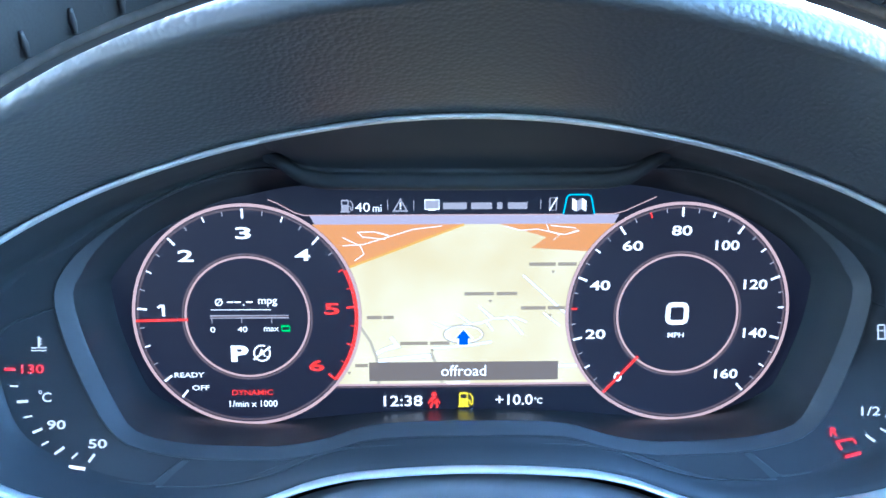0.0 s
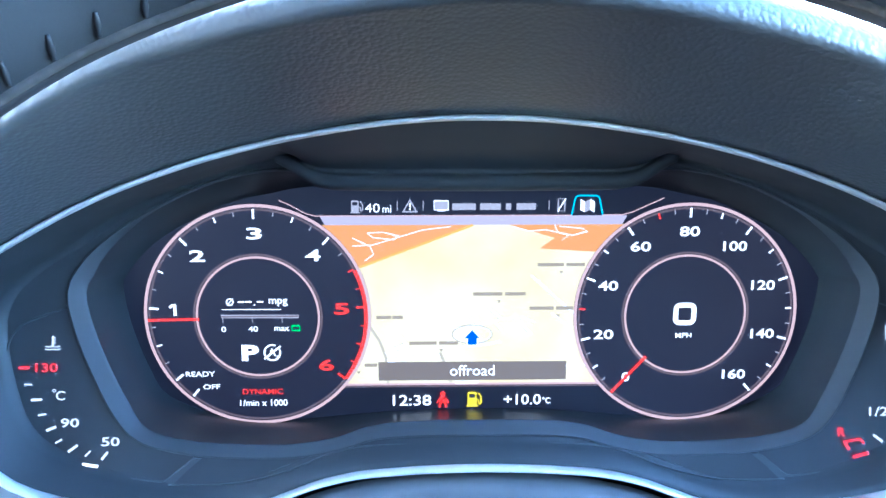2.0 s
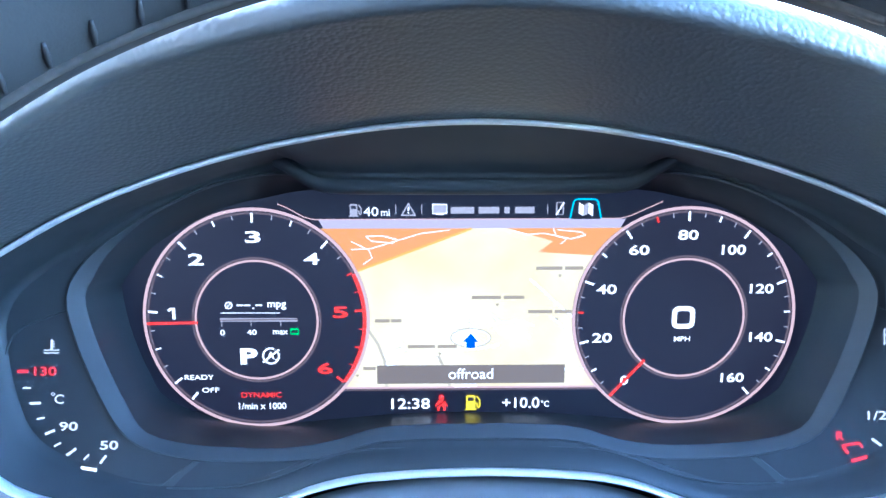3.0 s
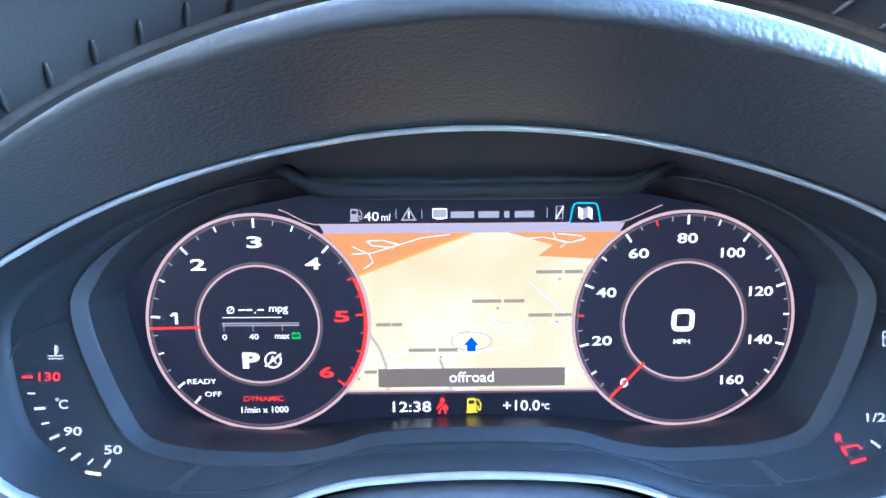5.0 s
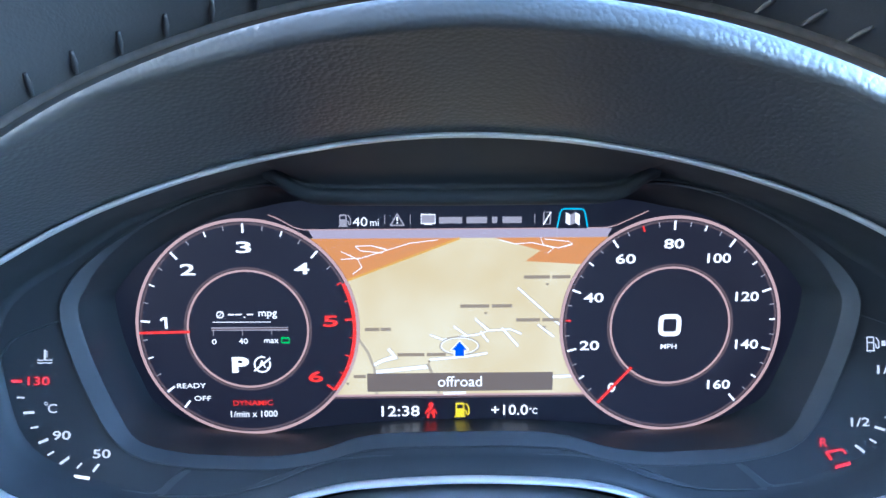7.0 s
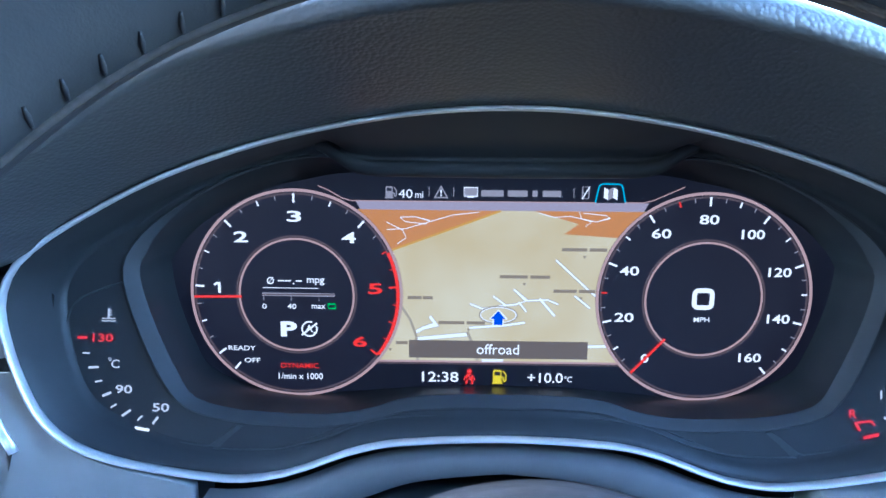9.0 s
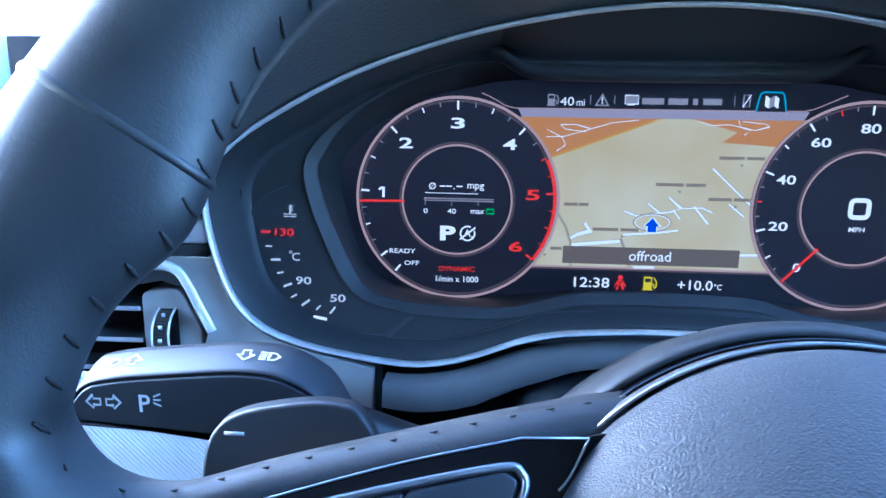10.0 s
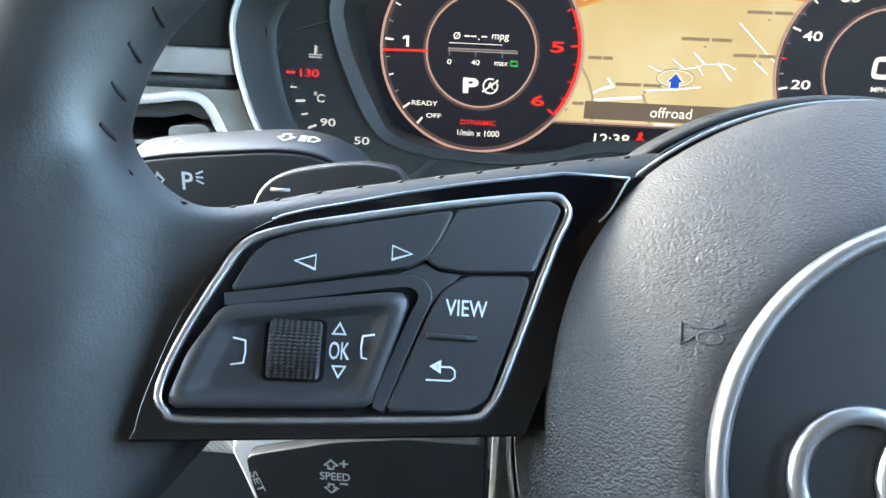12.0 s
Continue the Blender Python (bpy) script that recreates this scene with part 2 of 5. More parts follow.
part("face_panel", loft([ring3(sunk(TRIM, 0.0014), lambda x, z: face_y(x, z) - 0.0003), ring3(grow(LIP, 0.0004), face_y)]), PANEL_BLACK, cluster)
LIP_INNER = []
for (x, z), (gx, gz) in zip(LIP, grow(LIP, -0.0054)):
    k = min(1.0, max(0.12, (0.032 - z) / 0.022)) * (1.0 - 0.35 * min(1.0, max(0.0, (-0.042 - z) / 0.012)))
    LIP_INNER.append((mix(x, gx, k), mix(z, gz, k)))
part("bezel_lip", loft([ring3(grow(LIP, 0.0008), lambda x, z: face_y(x, z) + 0.0005), ring3(grow(LIP, 0.0006), lambda x, z: face_y(x, z) - 0.0009), ring3(grow(LIP, 0.0002), lambda x, z: face_y(x, z) - 0.0014),
                        ring3(grow(LIP, -0.0003), lambda x, z: face_y(x, z) - 0.0012), ring3([(mix(a, c, 0.2), mix(b, d, 0.2)) for (a, b), (c, d) in zip(LIP, LIP_INNER)], lambda x, z: face_y(x, z) - 0.0004),
                        ring3([(mix(a, c, 0.85), mix(b, d, 0.85)) for (a, b), (c, d) in zip(LIP, LIP_INNER)], lambda x, z: face_y(x, z) + 0.0008), ring3(LIP_INNER, lambda x, z: face_y(x, z) + 0.0018)]),
     LIP_GREY, cluster, "raised grey bezel lip with a crisp outer edge")
part("funnel", loft([ring3(LIP_INNER, lambda x, z: face_y(x, z) + 0.0016), ring3([(mix(a, c, 0.25), mix(b, d, 0.25)) for (a, b), (c, d) in zip(LIP_INNER, EDGE)], lambda x, z: (face_y(x, z) + 0.0016) * 0.8), ring3([(mix(a, c, 0.6), mix(b, d, 0.6)) for (a, b), (c, d) in zip(LIP_INNER, EDGE)], lambda x, z: (face_y(x, z) + 0.0016) * 0.42), ring3(grow(EDGE, -0.001), -0.0005)]), FUNNEL, cluster, "dark funnel round the display")

# visor shelf over the display
shelf = smooth_path([(-0.0735, 0, 0.0540), (-0.0690, 0, 0.0515), (-0.0610, 0, 0.0462), (-0.0550, 0, 0.0446), (-0.0450, 0, 0.0440), (0, 0, 0.0437),
                     (0.0450, 0, 0.0440), (0.0550, 0, 0.0446), (0.0610, 0, 0.0462), (0.0690, 0, 0.0515), (0.0735, 0, 0.0540)], 60)
tz = sorted((x, z) for x, z in TRIM if z > 0.03)


def trim_top(x):
    return float(np.interp(x, [p[0] for p in tz], [p[1] for p in tz]))


def shelf_row(dy, dz, f=0.0):
    return [Vector((p.x * (1 + 0.1 * f), mix(-0.0185 + dy, trim_y(p.x, 0) + 0.0022, f), mix(p.z + dz, trim_top(p.x) - 0.0010, f))) for p in shelf]


part("visor", loft([shelf_row(0.014, -0.0050), shelf_row(0.004, -0.0062), shelf_row(0.0004, -0.0056), shelf_row(-0.0012, -0.0036), shelf_row(-0.0010, -0.0008), shelf_row(0.0004, 0.0002), shelf_row(0.0022, 0.0004),
                    shelf_row(0.003, 0.0012, 0.1), shelf_row(0, 0.0010, 0.5), shelf_row(0, 0, 1.0)], False), PANEL_BLACK, cluster, "matt black visor shelf above the display")

# raised edges on the face round the small gauges and along the lower trough
for side in (-1, 1):
    rim_line = [(0.1506, -0.0040), (0.1580, -0.0065), (0.1676, -0.0107), (0.1722, -0.0180), (0.1724, -0.0270), (0.1708, -0.0342), (0.1654, -0.0501), (0.1593, -0.0583), (0.1532, -0.0609), (0.1375, -0.0637), (0.1218, -0.0660), (0.1148, -0.0663), (0.1104, -0.0632), (0.1039, -0.0582)]
    for grow_by, thick in ((0.0, 0.00045), (0.0016, 0.0003)):
        line = [(x + (grow_by if z > -0.05 else 0.0), z - (grow_by if z <= -0.05 else 0.0)) for x, z in rim_line[:12]] + rim_line[12:]
        edge = smooth_path([(side * x, face_y(0, z) - 0.0002, z) for x, z in (line if not grow_by else line[3:11])], 60)
        part("gauge_edge", tube(edge, thick, 6), LIP_GREY, cluster)
    part("gauge_facet", plate([(side * x, face_y(0, z) - 0.0009, z) for x, z in ((0.1148, -0.0664), (0.1098, -0.0626), (0.1039, -0.0581), (0.1014, -0.0584), (0.1070, -0.0630), (0.1112, -0.0672))], 0.0006), LIP_GREY, cluster, "pale chamfer beside the gauge")
crease = smooth_path([(-0.113, -0.0372, -0.0670), (-0.098, -0.0372, -0.0672), (-0.0848, -0.0370, -0.0662), (-0.0697, -0.0362, -0.0625), (-0.0525, -0.0346, -0.0562), (-0.0374, -0.0338, -0.0541), (0, -0.0336, -0.0535),
                      (0.0374, -0.0338, -0.0541), (0.0525, -0.0346, -0.0562), (0.0697, -0.0362, -0.0625), (0.0848, -0.0370, -0.0662), (0.098, -0.0372, -0.0672), (0.113, -0.0372, -0.0670)], 80)
part("trough_edge", tube(crease, 0.0003, 6), LIP_GREY, cluster)

# ---- display ----
screen = part("display", plate(ring3(grow(EDGE, 0.006), 0.0), 0.006), SCREEN, cluster, "lit digital display with two round dials and a map")


def glow(name, color, strength=1.0):
    m = shade(name, (0.01, 0.01, 0.012), 0.35)
    b = m.node_tree.nodes["Principled BSDF"]
    b.inputs["Emission Color"].default_value = (*color, 1)
    b.inputs["Emission Strength"].default_value = strength * LCD
    return m


WHITE_LIT = glow("lit_white", (1.0, 0.97, 0.95), 1.15)
GREY_LIT = glow("lit_grey", (0.45, 0.40, 0.42), 0.8)
RED_LIT = glow("lit_red", (1.0, 0.03, 0.02), 1.2)
GREEN_LIT = glow("lit_green", (0.05, 0.7, 0.12), 0.8)
YELLOW_LIT = glow("lit_yellow", (1.0, 0.72, 0.01), 1.0)
CYAN_LIT = glow("lit_cyan", (0.06, 0.55, 0.72), 0.9)
BLUE_LIT = glow("lit_blue", (0.01, 0.10, 0.75), 0.9)
RING_LIT = glow("lit_rose_ring", (0.56, 0.345, 0.305), 1.0)
RING_DIM = glow("lit_ring_shadow", (0.20, 0.13, 0.13), 0.6)
DIAL_DARK = glow("dark_dial_face", (0.015, 0.014, 0.026), 0.8)
PANEL_DARK = glow("dark_display_ground", (0.006, 0.006, 0.014), 0.8)
MAP_CREAM = glow("map_cream", (0.86, 0.68, 0.36), 0.88)
lit = MAP_CREAM.node_tree
place, bright, hue = lit.nodes.new("ShaderNodeTexCoord"), lit.nodes.new("ShaderNodeTexNoise"), lit.nodes.new("ShaderNodeValToRGB")
bright.inputs["Scale"].default_value, bright.inputs["Detail"].default_value = 22, 3
hue.color_ramp.elements[0].position, hue.color_ramp.elements[1].position = 0.38, 0.66
hue.color_ramp.elements[0].color, hue.color_ramp.elements[1].color = (0.80, 0.60, 0.29, 1), (0.93, 0.78, 0.48, 1)
lit.links.new(place.outputs["Object"], bright.inputs["Vector"])
lit.links.new(bright.outputs["Fac"], hue.inputs["Fac"])
lit.links.new(hue.outputs["Color"], lit.nodes["Principled BSDF"].inputs["Emission Color"])
MAP_ORANGE = glow("map_orange", (0.90, 0.34, 0.09), 0.76)
MAP_EDGE = glow("map_haze", (0.62, 0.50, 0.56), 0.7)
MAP_ROAD = glow("map_white_road", (1.0, 1.0, 1.0), 1.1)
MAP_TRACK = glow("map_brown_road", (0.62, 0.50, 0.34), 0.75)
MAP_INK = glow("map_label_ink", (0.40, 0.30, 0.20), 0.8)
MAP_MAIN = glow("map_main_road", (0.85, 0.42, 0.06), 0.9)
BAR_BROWN = glow("map_banner", (0.24, 0.18, 0.14), 0.75)


def flat(name, pts, y, material, parent=None):
    bm = bmesh.new()
    bm.faces.new([bm.verts.new((x, y, z)) for x, z in pts])
    return part(name, bm, material, parent or screen, smooth=False)


def stroke(name, pts, width, y, material, parent=None, closed=False):
    # a ribbon of even width along a line
    bm = bmesh.new()
    P = [Vector((x, 0, z)) for x, z in pts]
    n, L, R = len(P), [], []
    for i, p in enumerate(P):
        a = P[i - 1] if closed or i else p
        b = P[(i + 1) % n] if closed or i < n - 1 else p
        t = (b - a).normalized()
        s = Vector((-t.z, 0, t.x)) * width / 2
        if 0 < i < n - 1 or closed:
            e = (P[(i + 1) % n] - p).normalized()
            s = s / max(0.5, abs(t.dot(e)))
        L.append(bm.verts.new((p.x + s.x, y, p.z + s.z)))
        R.append(bm.verts.new((p.x - s.x, y, p.z - s.z)))
    for i in range(n if closed else n - 1):
        j = (i + 1) % n
        bm.faces.new((L[i], L[j], R[j], R[i]))
    return part(name, bm, material, parent or screen, smooth=False)


def text_mesh(s, size, bold=0.0, wide=1.0):
    cu = bpy.data.curves.new("text", "FONT")
    cu.body, cu.size, cu.align_x, cu.align_y, cu.offset, cu.resolution_u = s, size, "CENTER", "CENTER", bold * size, 3
    ob = bpy.data.objects.new("text", cu)
    scene.collection.objects.link(ob)
    me = bpy.data.meshes.new_from_object(ob.evaluated_get(bpy.context.evaluated_depsgraph_get()))
    bpy.data.objects.remove(ob)
    bpy.data.curves.remove(cu)
    xs, ys = [v.co.x for v in me.vertices], [v.co.y for v in me.vertices]
    cx, cy = (min(xs) + max(xs)) / 2, (min(ys) + max(ys)) / 2
    for v in me.vertices:
        v.co = ((v.co.x - cx) * wide, v.co.y - cy, 0)
    return me


def fitted(name, s, w, h, x, z, y, material, parent=None, bold=0.01, m=None):
    # lettering of a given width and height, centred on its place
    me = text_mesh(s, 1.0, bold)
    xs, ys = [v.co.x for v in me.vertices], [v.co.y for v in me.vertices]
    fx, fy_ = w / (max(xs) - min(xs)), h / (max(ys) - min(ys))
    for v in me.vertices:
        v.co = (v.co.x * fx, v.co.y * fy_, 0)
    me.name = name
    me.materials.append(material)
    me.transform(m if m is not None else pose(x, y, z, 90, 0, 0))
    ob = new(name, me)
    ob.parent = parent or screen
    return ob


def arc(cx, cz, r, a0, a1, n=24):
    return [(cx + r * math.cos(radians(mix(a0, a1, k / n))), cz + r * math.sin(radians(mix(a0, a1, k / n)))) for k in range(n + 1)]


def annulus(name, cx, cz, r0, r1, y, material, parent=None, n=96):
    rings = [[Vector((x, y, z)) for x, z in arc(cx, cz, r, 0, 360, n)[:-1]] for r in (r0, r1)]
    return part(name, loft(rings), material, parent or screen, smooth=False)


def sq(cx, cz, w, h):
    return [(cx - w / 2, cz - h / 2), (cx + w / 2, cz - h / 2), (cx + w / 2, cz + h / 2), (cx - w / 2, cz + h / 2)]


Y0, Y1, Y2, Y3, Y4, Y5 = -0.0003, -0.0006, -0.0009, -0.0012, -0.0015, -0.0018
DZ, DR, DI = -0.0138, 0.0455, 0.0251
DL, DX = -0.0868, 0.0860
flat("ground_tint", grow(EDGE, 0.004), Y0, PANEL_DARK)

# map between the dials
flat("map_ground", [(-0.060, -0.0428), (0.060, -0.0428), (0.060, 0.0232), (-0.060, 0.0232)], Y1, MAP_CREAM)
flat("map_sky", [(-0.0590, 0.0230), (0.0590, 0.0230), (0.0610, 0.0266), (-0.0610, 0.0266)], Y1 - 0.0001, MAP_EDGE)
flat("map_area", [(-0.060, 0.0231), (-0.0005, 0.0230), (-0.0220, 0.0150), (-0.0443, 0.0067), (-0.060, 0.0010)], Y2, MAP_ORANGE)
flat("map_area", [(0.0139, 0.0230), (0.060, 0.0230), (0.060, 0.0116), (0.0464, 0.0121), (0.0264, 0.0134), (0.0323, 0.0177)], Y2, MAP_ORANGE)
stroke("map_road", [(-0.060, 0.0008), (-0.0443, 0.0066), (-0.0220, 0.0149), (-0.0004, 0.0230)], 0.0009, Y3, MAP_MAIN)
for line in ([(-0.0423, 0.0200), (-0.0359, 0.0202), (-0.0300, 0.0186), (-0.0317, 0.0172), (-0.0402, 0.0181), (-0.0423, 0.0199)],
             [(-0.0483, 0.0147), (-0.0403, 0.0151), (-0.0306, 0.0180), (-0.0204, 0.0211), (-0.0091, 0.0224)],
             [(-0.0482, 0.0179), (-0.0414, 0.0146), (-0.0399, 0.0113), (-0.0437, 0.0086)],
             [(0.0155, 0.0222), (0.0220, 0.0205), (0.0284, 0.0210), (0.0338, 0.0199), (0.0393, 0.0187), (0.0451, 0.0203), (0.0435, 0.0214), (0.0338, 0.0224)],
             [(0.0322, 0.0229), (0.0333, 0.0199), (0.0376, 0.0188), (0.0350, 0.0166)]):
    stroke("map_road", line, 0.0003, Y3, MAP_ROAD)
for line, w in (([(-0.0366, -0.0303), (-0.0327, -0.0281), (-0.0271, -0.0264), (-0.0298, -0.0229)], 0.0014), ([(-0.0360, -0.0330), (-0.0278, -0.0321), (-0.0129, -0.0306)], 0.0016),
                ([(0.0233, 0.0024), (0.0382, -0.0112), (0.0430, -0.0150)], 0.0008), ([(0.0317, -0.0131), (0.0384, -0.0184)], 0.0008), ([(0.0169, -0.0144), (0.0236, -0.0221)], 0.0010),
                ([(0.0081, -0.0160), (0.0114, -0.0203)], 0.0008), ([(0.0059, -0.0105), (0.0114, -0.0154), (0.0070, -0.0171), (0.0026, -0.0176), (-0.0028, -0.0136)], 0.0008),
                ([(-0.0127, -0.0171), (-0.0073, -0.0192), (0.0026, -0.0176)], 0.0008), ([(-0.0128, -0.0277), (0.0026, -0.0264), (0.0109, -0.0251)], 0.0010), ([(0.0114, -0.0154), (0.0205, -0.0150), (0.0250, -0.0170)], 0.0007),
                ([(0.0370, -0.0356), (0.0480, -0.0352)], 0.0012), ([(-0.0072, -0.0424), (0.0020, -0.0422)], 0.0012)):
    stroke("map_road_edge", line, w + 0.0004, Y3 + 0.0001, MAP_TRACK)
    stroke("map_road", line, w, Y3, MAP_ROAD)
stroke("map_road", [(-0.0420, -0.0185), (-0.0407, -0.0205), (-0.0381, -0.0246), (-0.0357, -0.0315), (-0.0350, -0.0425)], 0.0011, Y3 - 0.0001, MAP_TRACK)
stroke("map_road", [(-0.0137, -0.0294), (-0.0107, -0.0364), (-0.0091, -0.0423)], 0.0012, Y3 - 0.0001, MAP_TRACK)
# road names stand as plain bars
for x0, x1, z, mx in ((0.0252, 0.0447, 0.0069, 0.0352), (-0.0006, 0.0212, -0.0050, 0.0102), (0.0223, 0.0405, -0.0110, 0.0344), (-0.0265, -0.0060, -0.0254, -0.0131), (-0.0395, -0.0285, -0.0145, 0), (-0.0446, -0.0352, -0.0346, -0.0469)):
    w = x1 - x0
    for c, l in ((0.29, 0.54), (0.80, 0.38)):
        flat("map_label", sq(x0 + c * w, z, l * w, 0.0014), Y4, MAP_INK)
    if mx:
        flat("map_marker", [(mx - 0.0008, z - 0.0026), (mx, z - 0.0038), (mx + 0.0008, z - 0.0026)], Y4, MAP_INK)
ring_pts = [(math.cos(2 * math.pi * k / 40), math.sin(2 * math.pi * k / 40)) for k in range(40)]
stroke("position_ring", [(-0.0005 + 0.0081 * c, -0.0218 + 0.0038 * s) for c, s in ring_pts], 0.0006, Y4, MAP_TRACK, closed=True)
stroke("position_ring", [(-0.0005 + 0.0076 * c, -0.0218 + 0.0034 * s) for c, s in ring_pts], 0.0004, Y4, MAP_ROAD, closed=True)
flat("position_arrow", [(-0.0038, -0.0234), (-0.0005, -0.0198), (0.0028, -0.0234), (0.0013, -0.0234), (0.0013, -0.0261), (-0.0023, -0.0261), (-0.0023, -0.0234)], Y5, BLUE_LIT)
stroke("position_arrow_edge", [(-0.0042, -0.0236), (-0.0005, -0.0195), (0.0032, -0.0236), (0.0016, -0.0237), (0.0016, -0.0264), (-0.0026, -0.0264), (-0.0026, -0.0237)], 0.0004, Y5 - 0.0001, MAP_ROAD, closed=True)
flat("banner", sq(-0.0003, -0.0373, 0.0770, 0.0079), Y4, BAR_BROWN)
fitted("banner_word", "offroad", 0.0183, 0.0046, -0.0004, -0.0370, Y5, WHITE_LIT, bold=0.006)
stroke("map_base_line", [(-0.058, -0.0430), (0.058, -0.0430)], 0.0009, Y3, RING_LIT)
stroke("map_base_line", [(-0.058, -0.0440), (0.058, -0.0440)], 0.0006, Y3, RING_DIM)

# status line
fitted("clock", "12:38", 0.0159, 0.0046, -0.0252, -0.0499, Y4, WHITE_LIT)
fitted("outside_temperature", "+10.0", 0.0154, 0.0045, 0.0204, -0.0498, Y4, WHITE_LIT)
fitted("degree_mark", "°C", 0.0034, 0.0027, 0.0304, -0.0503, Y4, WHITE_LIT)


def pump_icon(name, cx, cz, w, h, material, y, parent=None):
    # body with a window, a foot and a hose with its nozzle
    b = cx - w * 0.14
    flat(name, [(b - w * 0.30, cz - h * 0.42), (b + w * 0.30, cz - h * 0.42), (b + w * 0.30, cz + h * 0.44), (b + w * 0.24, cz + h * 0.5), (b - w * 0.24, cz + h * 0.5), (b - w * 0.30, cz + h * 0.44)], y, material, parent)
    flat(name, sq(b, cz + h * 0.24, w * 0.40, h * 0.26), y - 0.0001, DIAL_DARK, parent)
    flat(name, sq(b, cz - h * 0.46, w * 0.76, h * 0.09), y - 0.0001, material, parent)
    stroke(name, [(b + w * 0.30, cz - h * 0.02), (b + w * 0.42, cz - h * 0.06), (b + w * 0.44, cz - h * 0.28), (b + w * 0.52, cz - h * 0.34), (b + w * 0.60, cz - h * 0.26), (b + w * 0.60, cz + h * 0.16), (b + w * 0.40, cz + h * 0.44)], h * 0.09, y, material, parent)


pump_icon("low_fuel_lamp", 0.0005, -0.0496, 0.0062, 0.0063, YELLOW_LIT, Y4)
bx = -0.0125
flat("belt_lamp", arc(bx, -0.0472, 0.0011, 0, 345, 16), Y4, RED_LIT)
flat("belt_lamp", [(bx - 0.0013, -0.0511), (bx + 0.0013, -0.0511), (bx + 0.0017, -0.0494), (bx + 0.0011, -0.0484), (bx - 0.0011, -0.0484), (bx - 0.0017, -0.0494)], Y4, RED_LIT)
stroke("belt_lamp", [(bx + 0.0014, -0.0484), (bx - 0.0015, -0.0510)], 0.0005, Y5, PANEL_DARK)
for side in (-1, 1):
    stroke("belt_lamp", [(bx + side * 0.0014, -0.0494), (bx + side * 0.0025, -0.0512)], 0.0006, Y4, RED_LIT)
    stroke("belt_lamp", [(bx + side * 0.0008, -0.0510), (bx + side * 0.0013, -0.0520), (bx + side * 0.0012, -0.0531)], 0.0009, Y4, RED_LIT)

# tab line
pump_icon("range_icon", -0.0462, 0.0304, 0.0050, 0.0050, GREY_LIT, Y4)
fitted("range", "40", 0.0058, 0.0036, -0.0401, 0.0299, Y4, WHITE_LIT, bold=0.0)
fitted("range_unit", "mi", 0.0034, 0.0028, -0.0344, 0.0295, Y4, WHITE_LIT, bold=0.0)
for x in (-0.0303, -0.0201, 0.0296):
    stroke("tab_divider", [(x, 0.0288), (x, 0.0327)], 0.0003, Y4, GREY_LIT)
stroke("warning_icon", [(-0.0280, 0.0284), (-0.0227, 0.0284), (-0.0253, 0.0329)], 0.0006, Y4, GREY_LIT, closed=True)
stroke("warning_icon", [(-0.0253, 0.0301), (-0.0253, 0.0317)], 0.0006, Y4, WHITE_LIT)
flat("warning_icon", sq(-0.0253, 0.0294, 0.0006, 0.0006), Y4, WHITE_LIT)
flat("television_icon", sq(-0.0130, 0.0309, 0.0056, 0.0036), Y4, GREY_LIT)
stroke("television_icon", sq(-0.0130, 0.0309, 0.0056, 0.0036), 0.0003, Y5, WHITE_LIT, closed=True)
stroke("television_icon", [(-0.0145, 0.0287), (-0.0115, 0.0287)], 0.0004, Y4, WHITE_LIT)
for x0, x1 in ((-0.0089, 0.0008), (0.0021, 0.0107), (0.0123, 0.0148), (0.0165, 0.0246)):
    flat("channel_bar", sq((x0 + x1) / 2, 0.0303, x1 - x0 - 0.0004, 0.0026), Y4, GREY_LIT)
stroke("phone_icon", sq(0.0345, 0.0309, 0.0026, 0.0048), 0.0004, Y4, GREY_LIT, closed=True)
stroke("phone_icon", [(0.0330, 0.0283), (0.0360, 0.0334)], 0.0005, Y5, WHITE_LIT)
for k in range(3):
    x = 0.0420 + 0.0019 * k
    s = 0.0005 if k % 2 else -0.0005
    flat("map_icon", [(x, 0.0284 - s), (x + 0.0018, 0.0284 + s), (x + 0.0018, 0.0327 + s), (x, 0.0327 - s)], Y4, WHITE_LIT if k != 1 else GREY_LIT)
stroke("active_tab", [(0.0386, 0.0268), (0.0392, 0.0300), (0.0398, 0.0332), (0.0404, 0.0342), (0.0416, 0.0346), (0.0480, 0.0345), (0.0490, 0.0342), (0.0496, 0.0332), (0.0503, 0.0300), (0.0509, 0.0269)], 0.0006, Y4, CYAN_LIT)
stroke("tab_line", [(-0.0767, 0.0330), (-0.0733, 0.0316), (-0.0700, 0.0298), (-0.0665, 0.0278), (-0.0627, 0.0268), (-0.049, 0.0268), (0.0386, 0.0268)], 0.0004, Y4, RING_LIT)
stroke("tab_line", [(0.0509, 0.0269), (0.0585, 0.0269), (0.0626, 0.0279), (0.0690, 0.0308), (0.0752, 0.0336)], 0.0004, Y4, RING_LIT)

